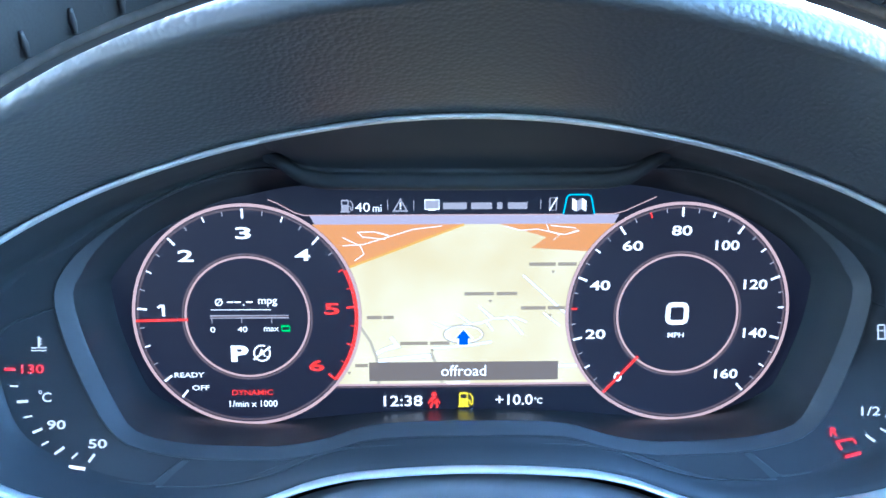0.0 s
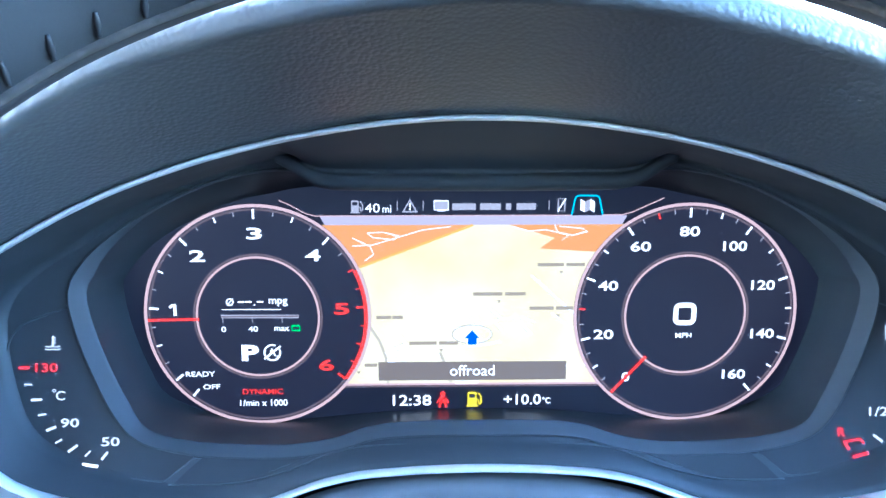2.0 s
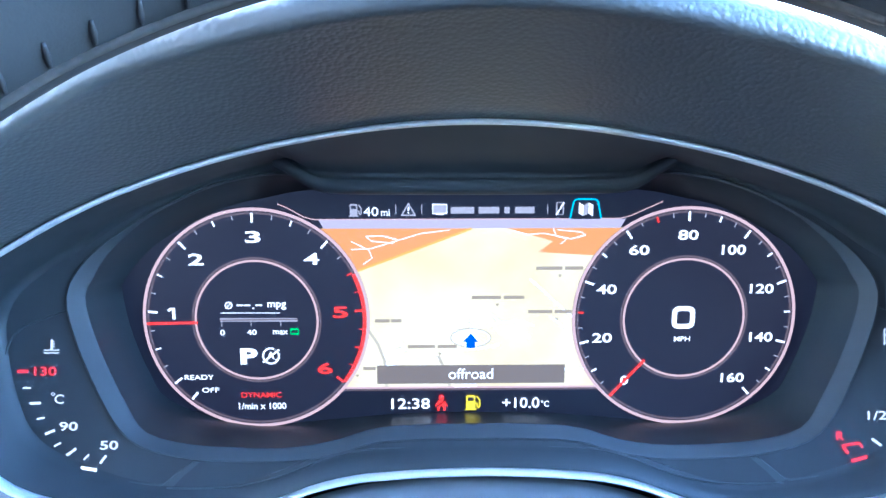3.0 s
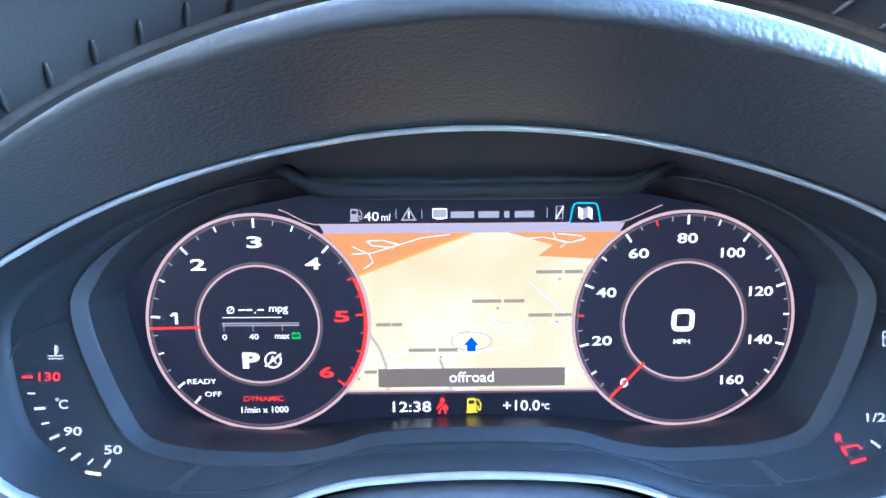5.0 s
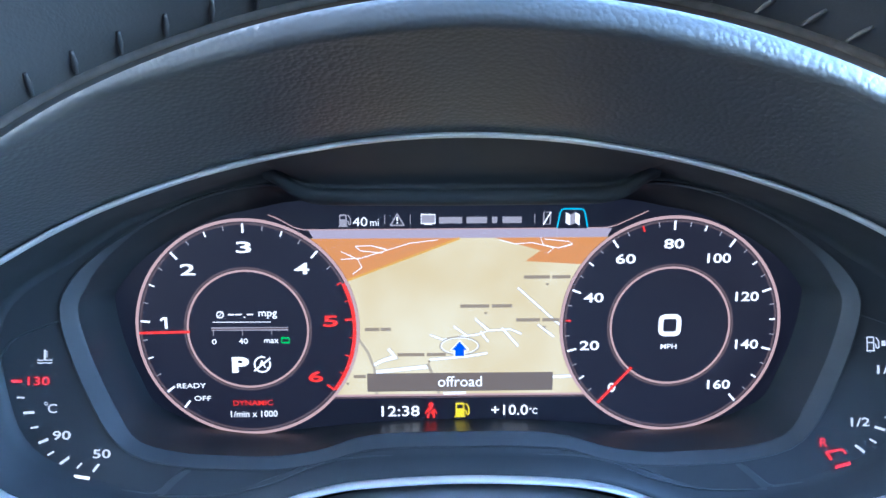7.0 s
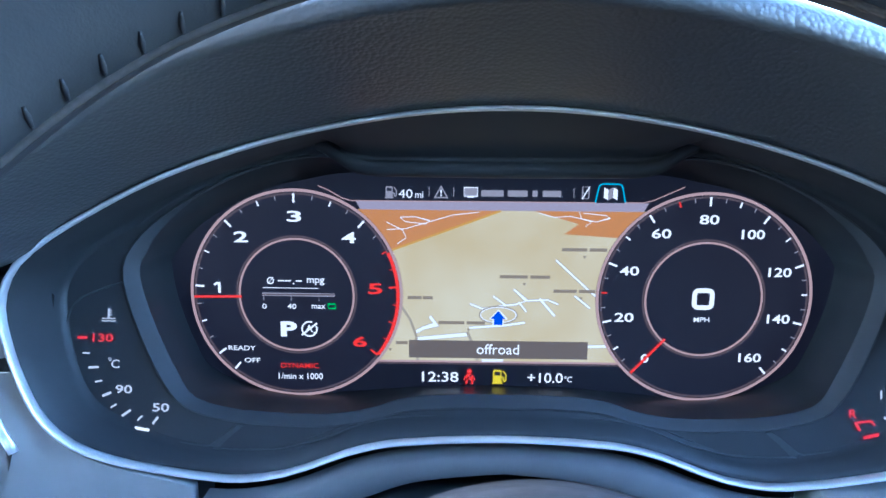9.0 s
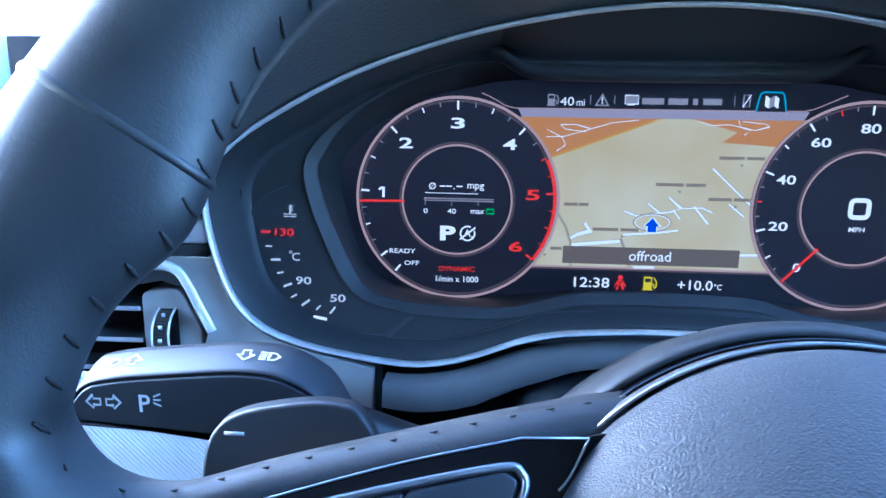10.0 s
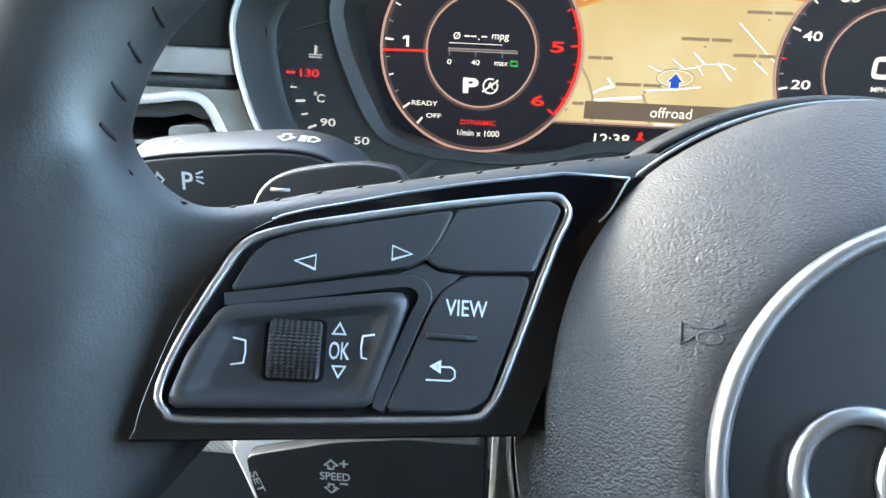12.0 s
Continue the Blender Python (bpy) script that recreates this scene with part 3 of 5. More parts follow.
# round dials, each with a bright ring and a thin shaded one inside it
for cx in (DL, DX):
    flat("dial_face", arc(cx, DZ, DR, 0, 360, 96)[:-1], Y3 - 0.0002, DIAL_DARK)
    annulus("dial_ring", cx, DZ, DR - 0.0013, DR, Y5, RING_LIT)
    annulus("dial_ring", cx, DZ, DR - 0.0018, DR - 0.0013, Y5, DIAL_DARK)
    annulus("dial_ring", cx, DZ, DR - 0.0026, DR - 0.0018, Y5, RING_DIM)
    annulus("inner_ring", cx, DZ - 0.0002, DI - 0.0011, DI - 0.0002, Y5, RING_LIT)
    annulus("inner_ring", cx, DZ - 0.0002, DI + 0.0001, DI + 0.0009, Y5, RING_DIM)


def tick(cx, a, r1, length, width, material):
    c, s = math.cos(radians(a)), math.sin(radians(a))
    stroke("tick", [(cx + r1 * c, DZ + r1 * s), (cx + (r1 - length) * c, DZ + (r1 - length) * s)], width, Y5 - 0.0001, material)


for k in range(25):
    a = 217.6 - 42.5 * k / 4
    red = k >= 18
    if k % 4 == 0:
        tick(DL, a, 0.0434, 0.0038, 0.0009, RED_LIT if red else WHITE_LIT)
    elif k % 2 == 0:
        tick(DL, a, 0.0430, 0.0022, 0.0006, RED_LIT if red else WHITE_LIT)
    else:
        tick(DL, a, 0.0430, 0.0019, 0.0004, RED_LIT if red else GREY_LIT)
tick(DL, 230.2, 0.0434, 0.0038, 0.0009, WHITE_LIT)
stroke("red_zone", arc(DL, DZ, 0.0434, -37, 25.5, 30), 0.0014, Y5 - 0.0002, RED_LIT)
for k in range(1, 7):
    a = radians(217.6 - 42.5 * k)
    if k == 1:
        x, z = DL + 0.0338 * math.cos(a), DZ + 0.0338 * math.sin(a)
        stroke("numeral", [(x + 0.0006, z - 0.0024), (x + 0.0006, z + 0.0019)], 0.0012, Y5, WHITE_LIT)
        stroke("numeral", [(x - 0.0015, z + 0.0011), (x - 0.0004, z + 0.0019), (x + 0.0012, z + 0.0019)], 0.0010, Y5 - 0.0001, WHITE_LIT)
        continue
    fitted("numeral", str(k), 0.0061, 0.0047, DL + 0.0338 * math.cos(a), DZ + 0.0338 * math.sin(a), Y5, RED_LIT if k > 4 else WHITE_LIT, bold=0.022)
fitted("dial_word", "READY", 0.0119, 0.0021, -0.1113, -0.0378, Y5, WHITE_LIT)
fitted("dial_word", "OFF", 0.0069, 0.0021, -0.1070, -0.0433, Y5, WHITE_LIT)
fitted("drive_mode", "DYNAMIC", 0.0164, 0.0023, -0.0863, -0.0455, Y5, RED_LIT, bold=0.006)
fitted("dial_unit", "1/min x 1000", 0.0194, 0.0028, -0.0861, -0.0503, Y5, WHITE_LIT)
fitted("average_mark", "Ø", 0.0031, 0.0031, -0.0978, -0.0077, Y5, WHITE_LIT)
for x0, x1 in ((-0.0946, -0.0920), (-0.0917, -0.0891), (-0.0870, -0.0844)):
    stroke("average", [(x0, -0.0077), (x1, -0.0077)], 0.0006, Y5, WHITE_LIT)
flat("average", sq(-0.0880, -0.0089, 0.0006, 0.0006), Y5, WHITE_LIT)
fitted("average_unit", "mpg", 0.0075, 0.0031, -0.0785, -0.0080, Y5, WHITE_LIT)
stroke("meter_line", [(-0.1012, -0.0108), (-0.0774, -0.0109)], 0.0003, Y5, WHITE_LIT)
flat("meter_bar", sq(-0.0860, -0.0137, 0.0312, 0.0010), Y5, RING_DIM)
stroke("meter_bar", sq(-0.0860, -0.0137, 0.0312, 0.0010), 0.0003, Y5 - 0.0001, GREY_LIT, closed=True)
for x in (-0.1009, -0.0891, -0.0772):
    stroke("meter_mark", [(x, -0.0138), (x, -0.0165)], 0.0003, Y5 - 0.0001, GREY_LIT)
fitted("meter_word", "0", 0.0019, 0.0023, -0.1008, -0.0190, Y5, WHITE_LIT)
fitted("meter_word", "40", 0.0038, 0.0023, -0.0890, -0.0189, Y5, WHITE_LIT)
fitted("meter_word", "max", 0.0060, 0.0017, -0.0775, -0.0190, Y5, WHITE_LIT)
stroke("battery_icon", sq(-0.0718, -0.0187, 0.0031, 0.0019), 0.0005, Y5, GREEN_LIT, closed=True)
for side in (-1, 1):
    flat("battery_icon", sq(-0.0718 + side * 0.0009, -0.0175, 0.0006, 0.0006), Y5, GREEN_LIT)
fitted("gear", "P", 0.0071, 0.0068, -0.0906, -0.0290, Y5, WHITE_LIT, bold=0.045)
stroke("stop_start_icon", arc(-0.0817, -0.0289, 0.0032, 65, 385, 28), 0.0007, Y5, WHITE_LIT)
stroke("stop_start_icon", [(-0.0851, -0.0316), (-0.0783, -0.0262)], 0.0008, Y5 - 0.0001, WHITE_LIT)
fitted("stop_start_icon", "A", 0.0031, 0.0032, -0.0818, -0.0287, Y5, WHITE_LIT, bold=0.02)
flat("stop_start_icon", [(-0.0797, -0.0318), (-0.0782, -0.0300), (-0.0800, -0.0302)], Y5 - 0.0001, WHITE_LIT)
stroke("needle", [(DL - 0.0440, -0.0150), (DL - DI + 0.0016, -0.0147)], 0.0010, Y5 - 0.0003, RED_LIT)

for k in range(33):
    a = 228.8 - 34.7 * k / 4
    if k in (6, 14):
        tick(DX, a, 0.0432, 0.0024, 0.0007, RED_LIT)
    elif k % 4 == 0:
        tick(DX, a, 0.0434, 0.0038, 0.0009, WHITE_LIT)
    elif k % 2 == 0:
        tick(DX, a, 0.0432, 0.0023, 0.0007, WHITE_LIT)
    else:
        tick(DX, a, 0.0432, 0.0019, 0.0004, GREY_LIT)
for k in range(9):
    a = radians(228.8 - 34.7 * k)
    r = 0.0340 if k else 0.0352
    w = 0.0033 if not k else 0.0081 if k < 5 else 0.0096
    fitted("numeral", str(20 * k), w, 0.0040, DX + r * math.cos(a) - (0.0008 if k > 4 else 0.0), DZ + r * math.sin(a), Y5, WHITE_LIT, bold=0.018)
stroke("needle", [(0.0570, -0.0468), (0.0708, -0.0314)], 0.0011, Y5 - 0.0003, RED_LIT)
zero = [(0.0859 + math.copysign(abs(math.cos(q)) ** 0.42, math.cos(q)) * 0.0037, -0.0137 + math.copysign(abs(math.sin(q)) ** 0.42, math.sin(q)) * 0.0037) for q in (2 * math.pi * (k + 0.5) / 48 for k in range(48))]
stroke("speed", zero, 0.0020, Y5, WHITE_LIT, closed=True)
fitted("speed_unit", "MPH", 0.0066, 0.0021, 0.0858, -0.0227, Y5, WHITE_LIT)

# ---- small gauges on the face ----
SIDE_LIT, SIDE_RED = glow("lit_gauge_print", (0.85, 0.87, 0.95), 0.75), glow("lit_gauge_red", (1.0, 0.02, 0.03), 1.0)


def fy(z):
    return face_y(0, z) - 0.0012


def face_line(name, x0, z0, x1, z1, w, material):
    dx, dz = x1 - x0, z1 - z0
    l = math.hypot(dx, dz)
    nx, nz = -dz / l * w / 2, dx / l * w / 2
    bm = bmesh.new()
    bm.faces.new([bm.verts.new((x, fy(z), z)) for x, z in ((x0 + nx, z0 + nz), (x1 + nx, z1 + nz), (x1 - nx, z1 - nz), (x0 - nx, z0 - nz))])
    return part(name, bm, material, cluster, smooth=False)


def face_fitted(name, s, w, h, x, z, material, bold=0.012):
    return fitted(name, s, w, h, 0, 0, 0, material, cluster, bold, pose(x, fy(z), z, 90 - 11.3, 0, 0))


face_line("gauge_mark", -0.1677, -0.0253, -0.1637, -0.0253, 0.0011, SIDE_RED)
face_fitted("gauge_number", "130", 0.0082, 0.0033, -0.1576, -0.0253, SIDE_RED, 0.02)
for x0, z0, x1, z1, w in ((-0.1656, -0.0312, -0.1627, -0.0313, 0.0006), (-0.1631, -0.0368, -0.1590, -0.0366, 0.0010), (-0.1604, -0.0423, -0.1575, -0.0418, 0.0007), (-0.1574, -0.0477, -0.1538, -0.0463, 0.0010),
                          (-0.1541, -0.0521, -0.1516, -0.0508, 0.0007), (-0.1495, -0.0553, -0.1460, -0.0529, 0.0010), (-0.1433, -0.0569, -0.1413, -0.0550, 0.0007), (-0.1373, -0.0582, -0.1351, -0.0554, 0.0010)):
    face_line("gauge_mark", x0, z0, x1, z1, w, SIDE_LIT)
face_line("gauge_pointer", -0.1443, -0.0597, -0.1385, -0.0606, 0.0012, WHITE_LIT)
face_fitted("gauge_unit", "C", 0.0034, 0.0034, -0.1524, -0.0353, SIDE_LIT)
part("gauge_unit", loft([[Vector((-0.1547 + r * math.cos(2 * math.pi * k / 16), fy(-0.0335), -0.0335 + r * math.sin(2 * math.pi * k / 16))) for k in range(16)] for r in (0.0004, 0.0007)]), SIDE_LIT, cluster, smooth=False)
face_fitted("gauge_number", "90", 0.0067, 0.0033, -0.1489, -0.0450, SIDE_LIT, 0.02)
face_fitted("gauge_number", "50", 0.0066, 0.0033, -0.1341, -0.0518, SIDE_LIT, 0.02)
face_line("coolant_icon", -0.1554, -0.0177, -0.1554, -0.0140, 0.0008, SIDE_LIT)
for z0 in (-0.0177, -0.0187):
    for k in range(4):
        x0 = -0.1582 + 0.0014 * k
        face_line("coolant_icon", x0, z0 - 0.0002 * (k % 2), x0 + 0.0014, z0 - 0.0002 * ((k + 1) % 2), 0.0004, SIDE_LIT)
for dz in (-0.0147, -0.0156, -0.0165):
    face_line("coolant_icon", -0.1552, dz, -0.1543, dz, 0.0004, SIDE_LIT)

face_fitted("gauge_number", "1/2", 0.0072, 0.0033, 0.1488, -0.0432, SIDE_LIT, 0.015)
face_fitted("gauge_number", "1/1", 0.0066, 0.0033, 0.1590, -0.0240, SIDE_LIT, 0.015)
face_fitted("gauge_reserve", "R", 0.0030, 0.0034, 0.1348, -0.0505, SIDE_RED, 0.02)
for a, b, c, d, w in ((0.1353, -0.0541, 0.1419, -0.0531, 0.0009), (0.1419, -0.0531, 0.1431, -0.0549, 0.0008), (0.1358, -0.0541, 0.1376, -0.0570, 0.0012)):
    face_line("gauge_reserve", a, b, c, d, w, SIDE_RED)
face_line("gauge_pointer", 0.1388, -0.0596, 0.1448, -0.0581, 0.0013, SIDE_RED)
for x0, z0, x1, z1, w in ((0.1466, -0.0516, 0.1501, -0.0542, 0.0010), (0.1521, -0.0494, 0.1547, -0.0509, 0.0007), (0.1541, -0.0450, 0.1581, -0.0462, 0.0010), (0.1580, -0.0415, 0.1608, -0.0420, 0.0007), (0.1598, -0.0366, 0.1640, -0.0368, 0.0010)):
    face_line("gauge_mark", x0, z0, x1, z1, w, SIDE_LIT)
for x0, z0, x1, z1 in ((0.1518, -0.0171, 0.1551, -0.0171), (0.1522, -0.0171, 0.1522, -0.0121), (0.1547, -0.0171, 0.1547, -0.0121), (0.1522, -0.0121, 0.1547, -0.0121), (0.1522, -0.0141, 0.1547, -0.0141),
                       (0.1553, -0.0145, 0.1557, -0.0161), (0.1557, -0.0161, 0.1566, -0.0161), (0.1566, -0.0161, 0.1566, -0.0136), (0.1566, -0.0136, 0.1555, -0.0122)):
    face_line("fuel_icon", x0, z0, x1, z1, 0.0005, SIDE_LIT)
face_line("fuel_icon", 0.1576, -0.0144, 0.1592, -0.0144, 0.0020, SIDE_LIT)

# ---- cowl ----
RIDGE = smooth_path([(s * x, 0, z) for s, pts in ((-1, [(0.34, -0.010), (0.27, -0.008), (0.225, -0.003), (0.19, 0.011), (0.155, 0.0400), (0.1221, 0.0610), (0.107, 0.0698), (0.0922, 0.0769), (0.0778, 0.0815), (0.0636, 0.0854), (0.0356, 0.0912)]),
                                                  (1, [(0.0, 0.0942), (0.0356, 0.0916), (0.0636, 0.0863), (0.0778, 0.0826), (0.0922, 0.0781), (0.107, 0.0710), (0.1221, 0.0619), (0.155, 0.0400), (0.19, 0.011), (0.225, -0.003), (0.27, -0.008), (0.34, -0.010)])) for x, z in pts], 200)
upper = sorted((x, z) for x, z in grow(TRIM, 0.0012) if z > 0.004)
upper = smooth_path([(-0.300, 0, -0.004), (-0.22, 0, -0.002)] + [(x, 0, z) for x, z in upper[::3]] + [(0.22, 0, -0.002), (0.300, 0, -0.004)], 200)
inner = [Vector((p.x, trim_y(min(abs(p.x), 0.185), p.z) + 0.0004, p.z)) for p in upper]
ridge = [Vector((p.x, -0.100, p.z - 0.0035)) for p in RIDGE]
out = []
for i in range(len(ridge)):
    t = (ridge[min(i + 1, len(ridge) - 1)] - ridge[max(i - 1, 0)]).normalized()
    out.append(Vector((-t.z, 0, t.x)))
rows = [[p + Vector((0, 0.006, 0.0002)) for p in inner], inner]
for t, bulge in ((0.06, 0.0006), (0.2, 0.002), (0.4, 0.0035), (0.6, 0.004), (0.8, 0.0030), (0.93, 0.001)):
    rows.append([a.lerp(b, t) + Vector((0, -bulge, 0)) + n * bulge * 0.6 for a, b, n in zip(inner, ridge, out)])
for k in range(7):
    q = radians(-15 + 95 * k / 6)
    rows.append([p + Vector((0, 0.0075 * (1 - math.cos(q)) - 0.0008, 0)) + n * (0.0075 * math.sin(q) + 0.002) for p, n in zip(ridge, out)])
for dy, dz in ((0.02, 0.0105), (0.06, 0.012), (0.12, 0.011), (0.2, 0.008)):
    rows.append([p + Vector((0, dy, 0)) + n * dz for p, n in zip(ridge, out)])
rows.append([Vector((p.x, p.y + 0.21, -0.06)) for p in ridge])
part("cowl", loft(rows, False), COWL_SKIN, cluster, "black grained hood over the instruments")

# ---- steering wheel ----
WHEEL = LEVEL @ pose(0, -0.2063, -0.049, 90 - 23.3, 0, 0)
wheel = thing("steering_wheel", "black leather steering wheel with silver trim and stitched spokes", "steering wheel", WHEEL)


INNER = ([90, 105, 120, 126, 132, 140, 152, 165, 180], [0.1527, 0.1524, 0.1520, 0.1511, 0.1499, 0.1493, 0.1500, 0.1502, 0.1496])


def rim_point(q, t, outer=0.1843, out=0.0):
    # slimmer towards the top; thumb rests swell the inner side above both spokes
    high = math.degrees(math.atan2(math.sin(q), abs(math.cos(q))))
    inner = float(np.interp(180 - high, *INNER)) if high > 0 else 0.1496
    a = (outer - inner) / 2
    b, rc = a * 0.9, inner + a
    swell = 0.0100 * math.exp(-((high - 25.5) / (9.0 if high > 25.5 else 6.2)) ** 2) * max(0.0, -math.cos(t)) ** 1.5
    r = rc + (a + out + swell) * math.cos(t)
    return Vector((r * math.cos(q), r * math.sin(q), (b + out) * math.sin(t)))


part("rim_seam", loft([[rim_point(radians(150.6 + d), 2 * math.pi * j / 32, out=o) for j in range(32)] for d, o in ((-0.62, -0.0014), (-0.35, 0.0003), (-0.1, 0.0007), (0.15, 0.0007), (0.4, 0.0003), (0.66, -0.0014))]), LEATHER, wheel, "welt where two pieces of leather meet")


def pod_w(u, v):
    return -0.0282 - 0.2345 * u - 0.115 * v


def spoke_ring(u, vt, vb, f, d, r1=0.0075, r2=0.004):
    ring = []
    for cv, cw, q0, r in ((vt - r1, f - r1, 0, r1), (vt - r1, f - d + r1, 90, r1), (vb + r2, f - d + r2, 180, r2), (vb + r2, f - r2, 270, r2)):
        for k in range(6):
            q = radians(q0 + 18 * k)
            v = cv + r * math.sin(q)
            ring.append(Vector((u, v, cw + r * math.cos(q) - 0.115 * v)))
    return ring


top_edge = smooth_path([(-0.168, 0.054, 0), (-0.158, 0.038, 0), (-0.1508, 0.026, 0), (-0.1468, 0.0200, 0), (-0.1425, 0.0156, 0), (-0.137, 0.0128, 0), (-0.131, 0.0122, 0), (-0.1244, 0.0138, 0), (-0.1109, 0.0178, 0), (-0.0861, 0.0238, 0), (-0.0637, 0.0289, 0), (-0.0447, 0.0328, 0), (-0.034, 0.0345, 0)], 60)


def front_w(u, v):
    return pod_w(u, v) - 0.0034 + float(np.interp(-u, [0.136, 0.141, 0.147, 0.153, 0.159, 0.168], [0.0, 0.0024, 0.0062, 0.0080, 0.0090, 0.0080]))


def spoke_low(u):
    return max(-0.0284 - max(0, -u - 0.127) * 1.4, -math.sqrt(max(1e-6, 0.173 ** 2 - u * u)))


# rim and spoke wear one leather skin, drawn tight over the joint
skin = loft([[rim_point(2 * math.pi * k / 200, 2 * math.pi * j / 32, out=0.0004) for j in range(32)] for k in range(200)], True, True)
arm = loft([spoke_ring(p.x, p.y + 0.0004, spoke_low(p.x), front_w(p.x, 0.0), 0.024) for p in top_edge], True, False, True)
bmesh.ops.recalc_face_normals(skin, faces=skin.faces)
bmesh.ops.recalc_face_normals(arm, faces=arm.faces)
arm_mesh = bpy.data.meshes.new("arm")
arm.to_mesh(arm_mesh)
arm.free()
skin.from_mesh(arm_mesh)
bpy.data.meshes.remove(arm_mesh)
rim = part("rim", skin, LEATHER, wheel, "black leather rim running smoothly into the spoke")
remesh = rim.modifiers.new("one_skin", "REMESH")
remesh.mode, remesh.voxel_size, remesh.use_smooth_shade = "VOXEL", 0.0011, True
relax = rim.modifiers.new("drawn_tight", "SMOOTH")
relax.factor, relax.iterations = 0.5, 45
bpy.context.view_layer.update()
tight = rim.evaluated_get(bpy.context.evaluated_depsgraph_get())


def on_skin(p):
    hit, place, normal, face = tight.closest_point_on_mesh(p)
    return place, normal


# stitches along the inner edge of the rim and the top of the spoke
knot = bmesh.new()
bmesh.ops.create_uvsphere(knot, u_segments=6, v_segments=4, radius=1)
bmesh.ops.scale(knot, vec=(0.0026, 0.00056, 0.00050), verts=knot.verts)
stitch_mesh = bpy.data.meshes.new("stitch")
for f in knot.faces:
    f.smooth = True
knot.to_mesh(stitch_mesh)
knot.free()
stitch_mesh.materials.append(THREAD)


def stitch(p, along, normal, size=1.0):
    x = along.normalized()
    z = (normal - x * normal.dot(x)).normalized()
    y = z.cross(x)
    ob = new("stitch", stitch_mesh)
    ob.parent = rim
    ob.matrix_local = Matrix(((x.x, y.x, z.x, p.x), (x.y, y.y, z.y, p.y), (x.z, y.z, z.z, p.z), (0, 0, 0, 1))) @ Matrix.Scale(size, 4)


part("seam_edge", tube([rim_point(radians(62 + 1.0 * k), math.pi + 0.10, out=0.0001) for k in range(85)], 0.0011, 8), WARM_EDGE, wheel, "leather welt along the seam, warm light in its tint")
for k in range(36):
    q, t = radians(66 + 3.0 * k), math.pi - 0.17
    p, e = rim_point(q, t), 1e-3
    tang = (rim_point(q + e, t) - p).normalized()
    across = (rim_point(q, t - 0.1) - p).normalized()
    place, normal = on_skin(p)
    stitch(place, across * 0.92 + tang * -0.38, normal, 1.12)
for i in range(11, 58, 3):
    p = top_edge[i]
    if p.x < -0.146:
        continue
    tang = (top_edge[i + 1] - top_edge[i]).normalized()
    place, normal = on_skin(Vector((p.x, p.y + 0.002, front_w(p.x, 0) - 0.0052)))
    stitch(place, tang * 0.9 + Vector((0, 0, 0.5)), normal, 0.62)


def on_pod(pts, lift=0.0):
    return [Vector((u, v, pod_w(u, v) + lift)) for u, v in pts]


def round_poly(pts, r, n=5):
    out, P = [], [Vector((x, y)) for x, y in pts]
    for i, p in enumerate(P):
        a, b = P[i - 1] - p, P[(i + 1) % len(P)] - p
        k = min(r, a.length * 0.45, b.length * 0.45)
        s, e = p + a.normalized() * k, p + b.normalized() * k
        for j in range(n + 1):
            t = j / n
            q = s * (1 - t) ** 2 + p * 2 * t * (1 - t) + e * t * t
            out.append((q.x, q.y))
    return out


BACK = Vector((0, 0, -1))
gloss = smooth_path([(u, v, 0) for u, v in [(-0.1350, -0.0300), (-0.1340, -0.0222), (-0.1303, -0.0085), (-0.1257, 0.0012), (-0.1215, 0.0066), (-0.1152, 0.0104), (-0.1058, 0.0134), (-0.0857, 0.0190), (-0.0635, 0.0239)]], 50)
gloss = [(p.x, p.y) for p in gloss] + round_poly([(-0.0495, 0.0256), (-0.0548, 0.0156), (-0.0612, 0.0108), (-0.0648, 0.0030), (-0.0676, -0.0085), (-0.0698, -0.0200), (-0.0703, -0.0296)], 0.003)[3:]
part("button_bezel", plate(on_pod(gloss, 0.0012), 0.006, 0.0005, BACK), GLOSS, wheel, "piano black button surround")
line = smooth_path([(u, v, 0) for u, v in [(-0.1314, -0.0214), (-0.1294, -0.0133), (-0.1244, -0.0015), (-0.1205, 0.005), (-0.113, 0.0083), (-0.1061, 0.0102), (-0.0855, 0.0151), (-0.0672, 0.0186), (-0.0636, 0.0178), (-0.0627, 0.0149),
                                            (-0.0653, 0.0086), (-0.0712, -0.0093), (-0.0743, -0.0184), (-0.0764, -0.0221), (-0.0802, -0.0240), (-0.1026, -0.0252), (-0.1262, -0.0259), (-0.1298, -0.0247)]], 200, True)
part("bezel_side", plate(on_pod([(-0.074, -0.0255), (-0.050, -0.0255), (-0.040, 0.0), (-0.040, 0.0262), (-0.0495, 0.0244), (-0.074, 0.012)], 0.0003), 0.004, 0, BACK), GAP_SHADE, wheel)
# added metal line draws the highlight along the gloss bevel
part("bezel_glint", tube(on_pod(gloss[22:58], 0.0014), 0.00026, 6, False, 1.0, Vector((0, 0, 1))), RING_METAL, wheel, "light caught on the button surround's bevel, as a metal line")
part("button_frame", tube(on_pod([(p.x, p.y) for p in line], 0.0016), 0.0009, 8, True, 1.0, Vector((0, 0, 1))), RING_METAL, wheel, "silver frame line round the buttons")
part("button_field", plate(on_pod([(p.x, p.y) for p in line], 0.0016), 0.002, 0, BACK), GAP_SHADE, wheel)


def wider(pts, d):
    area = sum(a[0] * b[1] - a[1] * b[0] for a, b in zip(pts, pts[1:] + pts[:1]))
    return grow(pts, d if area > 0 else -d)


